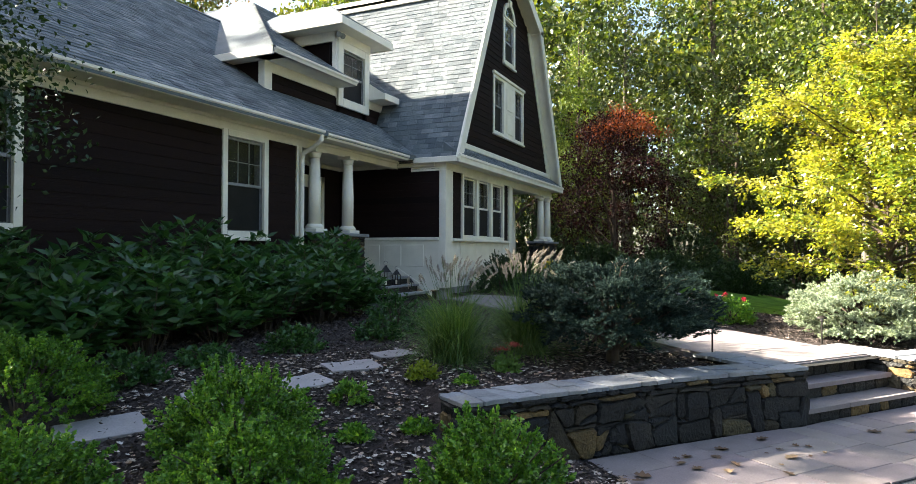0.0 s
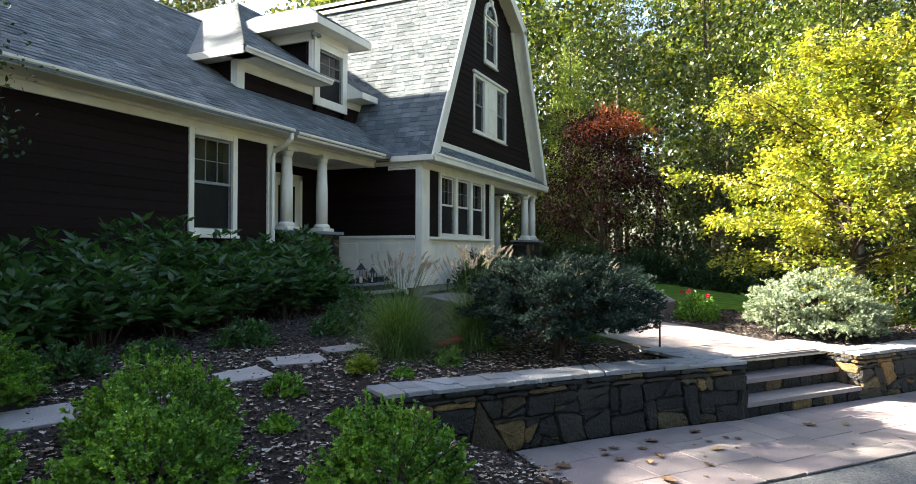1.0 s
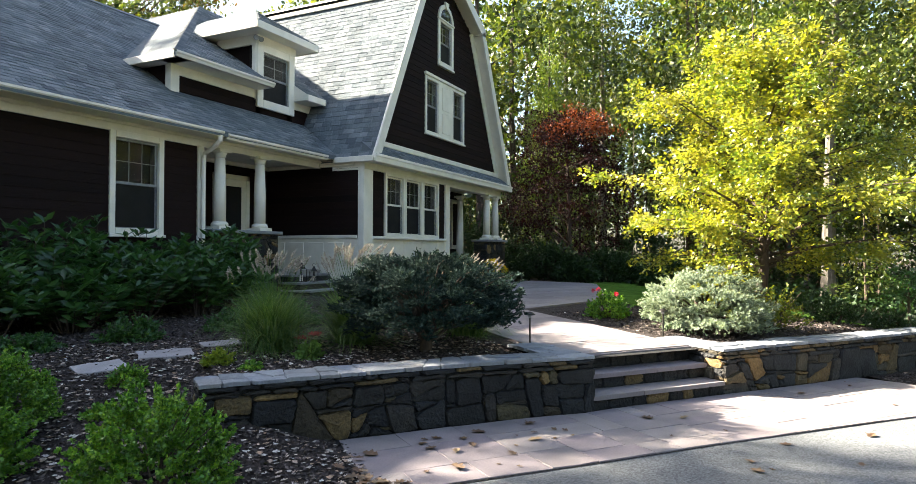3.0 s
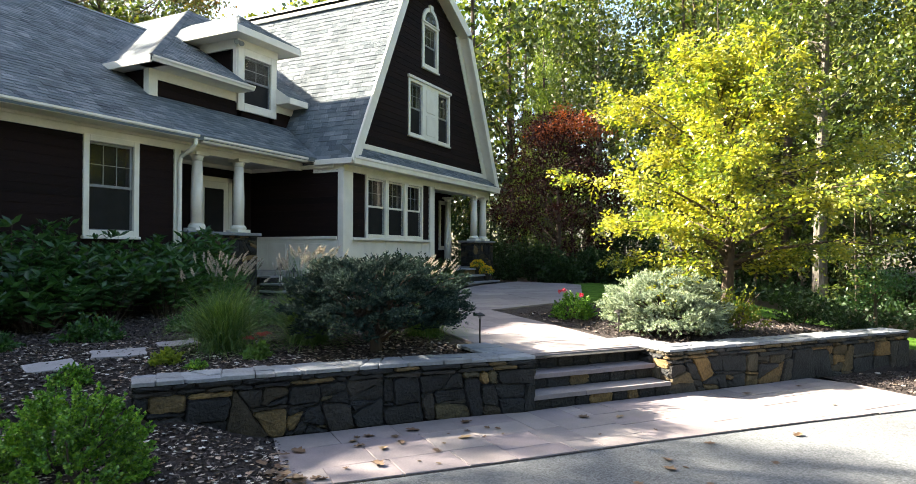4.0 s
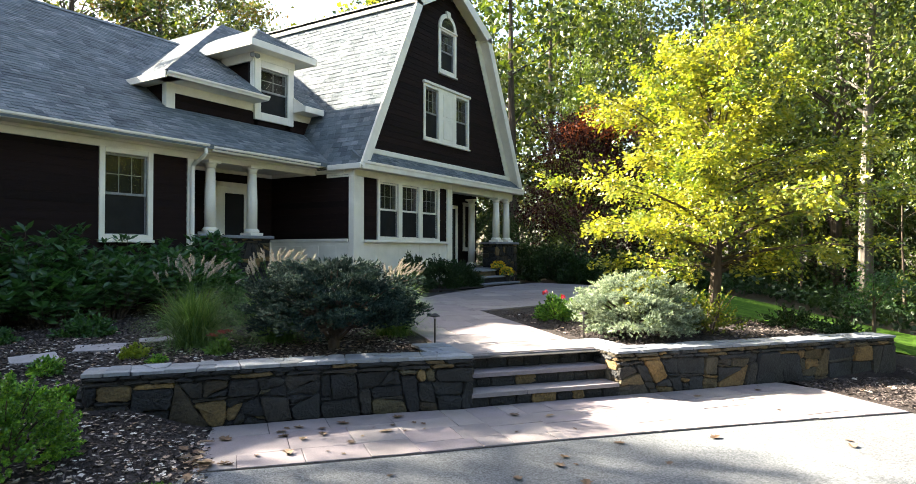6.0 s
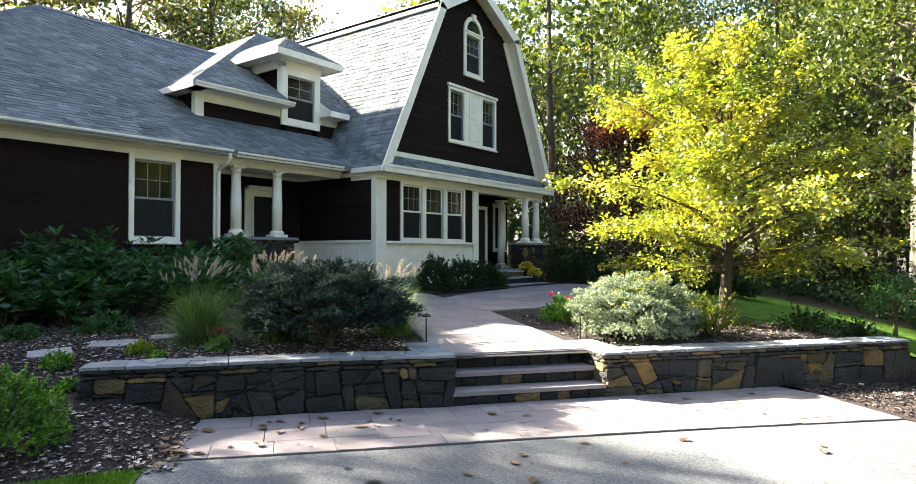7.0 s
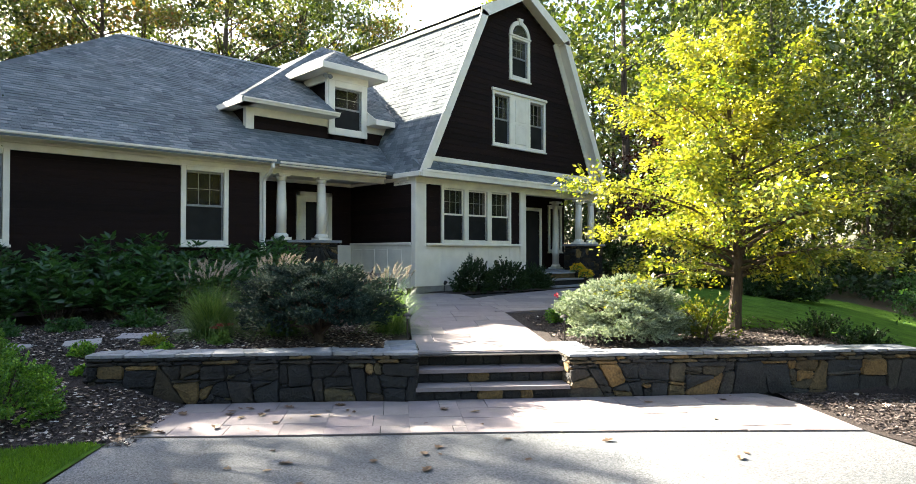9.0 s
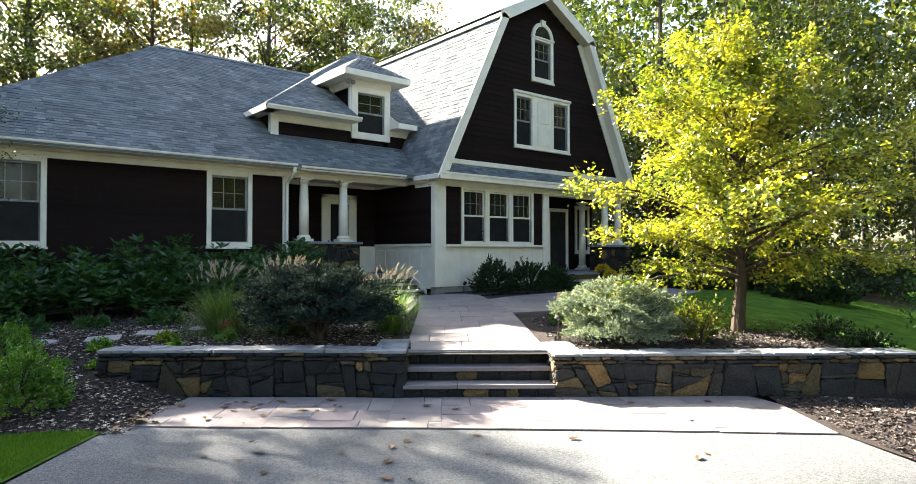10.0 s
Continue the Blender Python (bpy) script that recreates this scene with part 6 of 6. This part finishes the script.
spots = [(-5.1, 26.0), (-8.1, 32.8), (-7.3, 29.5), (4.4, 32.0), (-7.3, 41), (3.6, 27), (-6.6, 36)]
for k in range(400):
    ang = rw.uniform(-62, 118)                      # degrees left of straight ahead
    dist = rw.uniform(17, 58)
    x, y = 3 - dist * math.sin(radians(ang)), 6 + dist * math.cos(radians(ang))
    if x < -3 and y < 30 and x > -27:
        continue
    if -30 < x < -6 and y < 24:
        continue
    if any(math.hypot(x - a, y - b) < 4.0 for a, b in spots):
        continue
    if abs((x - 3) * .933 + (y - 4) * .36) < 6.6 and y < 35:         # the open view to the arborvitae
        continue
    if ang > 46 or (x + 3.5) * .51 + (y - 23) * .86 < (6.0 if x > -2 else 3.0):
        continue
    spots.append((x, y))
    if len(spots) > 78:
        break
far_tree = tree("woodland_tree", "tall oak behind the house against pale sky", 20.5, 5.2, 4.5, .24, 9000, TREE_LEAF, BARK, 670, .3, 64, 1.05, .25, 48)
far_turning = tree("woodland_tree", "tall oak behind the house turning orange-brown", 19.5, 5.0, 4.0, .24, 8500, TURN_LEAF, BARK, 671, .3, 60, 1.05, .25, 46)
far_turning.matrix_basis = put(far_turning, -27, -4.5, 30, .92)
tagged(far_turning, group="woodland trees")
far_tree.matrix_basis = put(far_tree, -38, 8)
tagged(far_tree, group="woodland trees")
for i in range(14):
    copy_thing(far_turning if i % 3 == 0 else far_tree, put(far_tree, -37 - 5 * (i % 2) - rw.uniform(0, 3), -7 + 3.6 * i, i * 67, rw.uniform(.95, 1.04) * (1.0 if i < 6 else 1.28)))
for k, (x, y) in enumerate(spots[7:]):
    ang = math.degrees(math.atan2(3 - x, y - 6))
    near = math.hypot(x - 3, y - 6) < 33
    src = big[k % 5] if near else afar[k % 3]
    sc = rw.uniform(.85, 1.2)
    m = put(src, x, y, rw.uniform(0, 360), sc)
    slot = k % 5 if near else 5 + k % 3
    if not used[slot]:
        src.matrix_basis = m
        used[slot] = 1
    else:
        o = copy_thing(src, m)
    tagged(src, group="woodland trees")
oak = clump_tree("woodland_tree", "dense tall oak beside the house", 18.0, 4.9, 4.0, .21, 110, 105, TREE_LEAF, BARK, 672, .3, 1.2, .25, 34)
oak.matrix_basis = put(oak, -19, 0.1)
tagged(oak, group="woodland trees")
for k, (x, y, s_) in enumerate(((-19, -7.5, .9), (-24.5, -1.0, 1.12), (-25, -9, .95))):
    copy_thing(oak, put(oak, x, y, k * 77 + 30, s_))
for k, (x, y, s_) in enumerate(((-26, 2.5, .72), (-31, -6.5, 1.0))):
    copy_thing(far_turning, put(far_tree, x, y, k * 77, s_))
for k in range(9):                                  # trees added behind the gambrel wing, mostly hidden, to shade the wood
    copy_thing(afar[k % 3], put(oak, -17.5 - 3.2 * (k % 6) + rw.uniform(-1, 1), 27.0 + 3.5 * (k // 6) + rw.uniform(-1, 1), k * 50, rw.uniform(.62, .72)))
closed = 0
for _ in range(400):                                # woods go on all round the drive
    ang, dist = rw.uniform(118, 298), rw.uniform(24, 44)
    x, y = 3 - dist * math.sin(radians(ang)), 6 + dist * math.cos(radians(ang))
    if any(math.hypot(x - a, y - b) < 5.0 for a, b in spots) or (x < -14 and y > -9):
        continue
    spots.append((x, y))
    copy_thing(afar[closed % 2 * 2], put(big[0], x, y, rw.uniform(0, 360), rw.uniform(.8, 1.1)))
    closed += 1
    if closed > 30:
        break
for slot, src in enumerate(big + afar):              # any not yet placed join the far edge of the wood
    if not used[slot]:
        src.matrix_basis = put(src, -6 + 7 * slot, 66, 40 * slot)
k = 0
for _ in range(300):
    ang, dist = rw.uniform(-60, 35), rw.uniform(16, 42)
    x, y = 3 - dist * math.sin(radians(ang)), 6 + dist * math.cos(radians(ang))
    if (x < -2 and y < 25) or math.hypot(x + 5, y - 26) < 3.5 or (x + 3.5) * .51 + (y - 23) * .86 < (11 if x > -2 else 1.5):
        continue
    src = under[k % 2]
    m = put(src, x, y, rw.uniform(0, 360), rw.uniform(.7, 1.2))
    if k < 2:
        src.matrix_basis = m
    else:
        copy_thing(src, m)
    k += 1
    if k > 34:
        break
for _ in range(44):
    ang, dist = rw.uniform(-62, 44), rw.uniform(56, 78)
    x, y = 3 - dist * math.sin(radians(ang)), 6 + dist * math.cos(radians(ang))
    copy_thing(afar[_ % 3], put(big[0], x, y, rw.uniform(0, 360), rw.uniform(1.25, 1.7)))
pale = tree("woodland_tree", "tall pale-barked tree with a forked trunk", 19, 4.0, 7.5, .2, 7000, TREE_LEAF, PALEBARK, 660, .27, 70, 1.5, .3, 20)
pale.matrix_basis = put(pale, 4.4, 32.0)
copy_thing(pale, put(pale, -7.3, 41, 120, 1.0))


# ---- small things ----
def path_light(x, y, h, z):
    t = thing("path_light", "bronze mushroom-top garden path light", "garden light", "path lights beside the steps", (x, y, z))
    part("stake", lathe([(.011, -.1), (.011, h - .05)], 10), METAL, t)
    part("lens", lathe([(.02, h - .06), (.022, h - .02)], 12), GREYMETAL, t)
    part("cap", lathe([(.07, h - .025), (.066, h - .012), (.03, h + .012), (.006, h + .02)], 20), METAL, t)


path_light(-.46, 8.37, .42, .57)
path_light(.86, 10.33, .40, .53)
for i, (x, y, a, b, r_) in enumerate(((-4.55, 3.35, .62, .42, 12), (-4.35, 4.25, .5, .4, -8), (-4.0, 5.1, .5, .36, 20), (-3.95, 5.85, .58, .4, 6), (-3.9, 6.65, .5, .36, 15), (-5.0, 2.5, .6, .42, 4))):
    rg = random.Random(i)
    ob = new("stepping_stone", slab([(a / 2, b / 2), (-a / 2, b / 2), (-a / 2, -b / 2), (a / 2, -b / 2)], -.05, .03, STEP, "stepping_stone", rg, .02))
    tagged(ob, "flat grey bluestone stepping stone in mulch", "stepping stone", "stepping stones through the bed")
    gx, gy = (height(x + .2, y) - height(x - .2, y)) / .4, (height(x, y + .2) - height(x, y - .2)) / .4
    tip = Vector((0, 0, 1)).rotation_difference(Vector((-gx, -gy, 1)).normalized()).to_matrix().to_4x4()
    ob.matrix_basis = Matrix.Translation((x, y, height(x, y) - .004)) @ tip @ pose(0, 0, 0, 0, 0, 50 + r_)


def pot(x, y, z, seed):
    rng = np.random.default_rng(seed)
    t = thing("potted_mum", "yellow chrysanthemum in a dark pot on the entry steps", "potted plant", "potted mums at the entry", (x, y, z))
    part("pot", lathe([(.10, 0), (.14, .2), (.15, .21), (.15, .23), (.13, .23)], 18), METAL, t)
    p, d = dome(rng, 340, .25, .22, -.1, .85)
    p[:, 2] += .27
    tagged(piece("flower_mass", leaves("flowers", p, d + rng.normal(size=p.shape) * .6, .04, .5, MUM, rng), t), "dense yellow blooms", kind="stuff")
    p, d = dome(rng, 300, .22, .18, -.3, .6)
    p[:, 2] += .25
    piece("foliage", leaves("foliage", p, d, .04, .35, BOX_LEAF, rng), t)


pot(-6.15, 20.5, 1.03 + .0, 1)
pot(-5.85, 20.55, .83, 2)


def lantern(x, y, z, s):
    t = thing("lantern", "dark metal candle lantern on the porch steps", "lantern", "porch lanterns", (x, y, z))
    part("base", B(-.09 * s, .09 * s, -.09 * s, .09 * s, 0, .02, bevel=.004), METAL, t)
    for dx in (-.08, .08):
        for dy in (-.08, .08):
            part("post", B(dx * s - .006, dx * s + .006, dy * s - .006, dy * s + .006, .02, .28 * s), METAL, t)
    part("roof", lathe([(.13 * s, .28 * s), (.03 * s, .40 * s), (.02 * s, .42 * s)], 4), METAL, t)
    part("candle", lathe([(.035 * s, .02), (.035 * s, .14 * s)], 14), WHITE, t)
    ring = bmesh.new()
    tube(ring, [(.05 * s * math.cos(a), 0, .46 * s + .05 * s * math.sin(a)) for a in [i * .7 for i in range(9)]], [.004] * 9, 5)
    part("handle", ring, METAL, t)


lantern(-7.6, 12.6, 1.04, 1.1)
lantern(-7.55, 13.0, 1.04, .85)
lantern(-7.4, 13.4, .87, .75)


def oak_leaf(rng, size):
    """A curled, lobed dry leaf."""
    v, f = [], []
    n = 7
    curl = rng.uniform(.2, .9)
    for i in range(n):
        t = i / (n - 1)
        w = size * .38 * math.sin(math.pi * min(1, t * .93 + .05)) * (1.25 if i % 2 else .6)
        z = size * (.04 + curl * .35 * (t - .45) ** 2)
        v += [(t * size - size / 2, -w, z + curl * w * .55), (t * size - size / 2, 0, z), (t * size - size / 2, w, z + curl * w * .5)]
    for i in range(n - 1):
        a = i * 3
        f += [(a, a + 3, a + 4, a + 1), (a + 1, a + 4, a + 5, a + 2)]
    return v, f


def litter(name, label, n, area_fn, size, seed, surface, material=DRYLEAF):
    rg = random.Random(seed)
    V, F = [], []
    while n > 0:
        x, y = area_fn(rg)
        if x is None:
            continue
        v, f = oak_leaf(rg, size * rg.uniform(.6, 1.4))
        m = pose(x, y, surface(x, y), rg.uniform(-14, 14), rg.uniform(-14, 14), rg.uniform(0, 360))
        b = len(V)
        V += [tuple(m @ Vector(p)) for p in v]
        F += [tuple(b + i for i in q) for q in f]
        n -= 1
    ob = new(name, mesh_of(name, V, F, material))
    return tagged(ob, label, "leaf litter", kind="stuff")


def in_bed(rg):
    s, d = rg.uniform(-6.5, -.2), rg.uniform(-3.2, 1.6)
    if s > -2.7 and d > -.62:
        return None, None
    if -4.1 < s <= -2.7 and -1.05 < d - 0 < wall_line(s) + .1 and d > wall_line(s) - .45:
        return None, None
    p = W(s, d)
    return p.x, p.y


def in_bed_right(rg):
    p = W(rg.uniform(2.3, 7), rg.uniform(-4.2, -.5))
    return p.x, p.y


litter("fallen_leaves", "dry pale brown leaves scattered on the mulch", 4300, in_bed, .046, 5, lambda x, y: height(x, y) + .012)
litter("fallen_leaves", "dry leaves scattered over the sunlit mulch", 120, in_bed_right, .06, 6, lambda x, y: height(x, y) + .012)


def single_leaf(s, d, z, size, seed):
    rg = random.Random(seed)
    v, f = oak_leaf(rg, size)
    ob = new("fallen_leaf", mesh_of("fallen_leaf", v, f, BROWNLEAF))
    p = W(s, d, z)
    ob.matrix_basis = pose(p.x, p.y, p.z, rg.uniform(-8, 8), rg.uniform(-8, 8), rg.uniform(0, 360))
    tagged(ob, "curled dry brown oak leaf on the paving", "fallen leaf", "leaves on the paving")


rl = random.Random(15)
for i in range(34):
    s_ = rl.uniform(-2.7, 4.4)
    if i > 14:
        s_ = rl.uniform(-2.7, -.6)
    single_leaf(s_, rl.uniform(.15, 1.25), .021, rl.choice((.05, .07, .11, .14)), 700 + i)
for i in range(16):
    single_leaf(-2.85 + rl.uniform(-.12, .15), rl.uniform(.5, 1.5), .04, rl.uniform(.08, .15), 760 + i)
for i in range(30):
    single_leaf(rl.uniform(-2.6, 3.5), rl.uniform(1.7, 4.2), .003, rl.uniform(.05, .13), 790 + i)


def chips(n, area_fn, seed):
    rg = np.random.default_rng(seed)
    r2 = random.Random(seed)
    c = []
    while len(c) < n:
        x, y = area_fn(r2)
        if x is not None:
            c.append((x, y, height(x, y) + .012))
    a = rg.normal(size=(n, 3)) * np.array([1, 1, .25])
    ob = new("mulch_chips", leaves("mulch_chips", c, a, .045, .22, CHIP, rg, .5))
    tagged(ob, "shredded dark bark mulch chips", "mulch", kind="stuff")


chips(24000, in_bed, 31)


def in_bed_back(rg):
    p = W(rg.uniform(-6.5, -.1), rg.uniform(-6.6, -3.0))
    return p.x, p.y


chips(14000, in_bed_back, 34)
litter("fallen_leaves", "dry leaves scattered at the back of the bed", 160, in_bed_back, .06, 8, lambda x, y: height(x, y) + .012)
chips(9000, in_bed_right, 32)


def in_low(rg):
    p = W(rg.uniform(4.9, 7.6), rg.uniform(.1, 3.4))
    return p.x, p.y


chips(9000, in_low, 33)
litter("fallen_leaves", "dry leaves on the mulch beside the driveway", 70, in_low, .07, 7, lambda x, y: height(x, y) + .012)


def blades_of_grass(n, seed, pts):
    rg = np.random.default_rng(seed)
    a = rg.normal(size=(n, 3)) * np.array([.35, .35, 0]) + np.array([0, 0, 1.0])
    ob = new("grass", leaves("grass", pts, a, .045, .07, leaf_mat("lawn_blade", [(.055, .13, .016), (.085, .19, .02), (.12, .22, .032)]), rg))
    tagged(ob, "short green lawn grass blades", "grass", kind="stuff")


rr_ = random.Random(44)
pts = []
while len(pts) < 44000:
    s_, d_ = -2.98 - abs(rr_.gauss(0, 1.7)), 1.55 + abs(rr_.gauss(0, 1.7))
    if s_ < -8 or d_ < 1.55 + min(.29, (-2.95 - s_) * .22) or s_ > -3.0 - .03 * (d_ - 1.5) or (d_ > 4 and s_ > -3.1 - (d_ - 4) * 1.6):
        continue
    p = W(s_, d_)
    pts.append((p.x, p.y, height(p.x, p.y) + .01))
blades_of_grass(len(pts), 45, pts)


def undergrowth(n, seed):
    """Leafy growth under the trees: knee-high beside the house; inside the wood beyond the lawn taller dark growth is
    added, standing in for the wood's shade.
    """
    rg = np.random.default_rng(seed)
    c = []
    while len(c) < n:
        x, y = rg.uniform(-12, 34), rg.uniform(10, 56)
        f = (x + 3.5) * .51 + (y - 23) * .86
        near = .4 if x < -1 else 8.0
        if near < f < 26 and noise.noise((x * .45, y * .45, 2)) > -.15:
            deep_ = x > -1 and f > 16
            top_ = (1.2 if deep_ else .2) + (4.2 if deep_ else 1.2) * max(0, noise.noise((x * .3, y * .3, 5)) + .35)
            c.append((x, y, height(x, y) - .1 + rg.uniform(0, top_)))
    ob = new("undergrowth", leaves("undergrowth", c, rg.normal(size=(n, 3)), .19, .38, DARK_LEAF, rg))
    tagged(ob, "dark leafy undergrowth at the wood edge", "undergrowth", kind="stuff")


undergrowth(60000, 91)


def garden_spot(x, y, z):
    t = thing("garden_spotlight", "small dark spotlight on a stake by the foundation", "garden light", at=(x, y, z))
    part("stake", lathe([(.01, -.1), (.01, .22)], 8), METAL, t)
    bm = lathe([(.02, 0), (.04, .02), (.05, .10), (.045, .105)], 14)
    bm.transform(pose(0, 0, .24, -40, 0, 0))
    part("head", bm, METAL, t)


garden_spot(-6.35, 14.55, height(-6.35, 14.55))


def rose(x, y, z, seed):
    rng = np.random.default_rng(seed)
    c = rng.normal(size=(40, 3)) * .012
    ob = new("rose_bloom", leaves("rose_bloom", c, unit(c) + np.array([0, 0, .4]), .028, .5, leaf_mat("rose_petal", [(.5, .02, .06), (.6, .04, .1)], .5, .2), rng))
    ob.location = (x, y, z)
    return ob


bush = bpy.data.objects["rose_bush"]
for i, (dx, dy, dz_) in enumerate(((-.1, -.2, .5), (.2, -.1, .42), (-.25, .05, .46))):
    b = rose(dx, dy, dz_, 40 + i)
    b.parent = bush
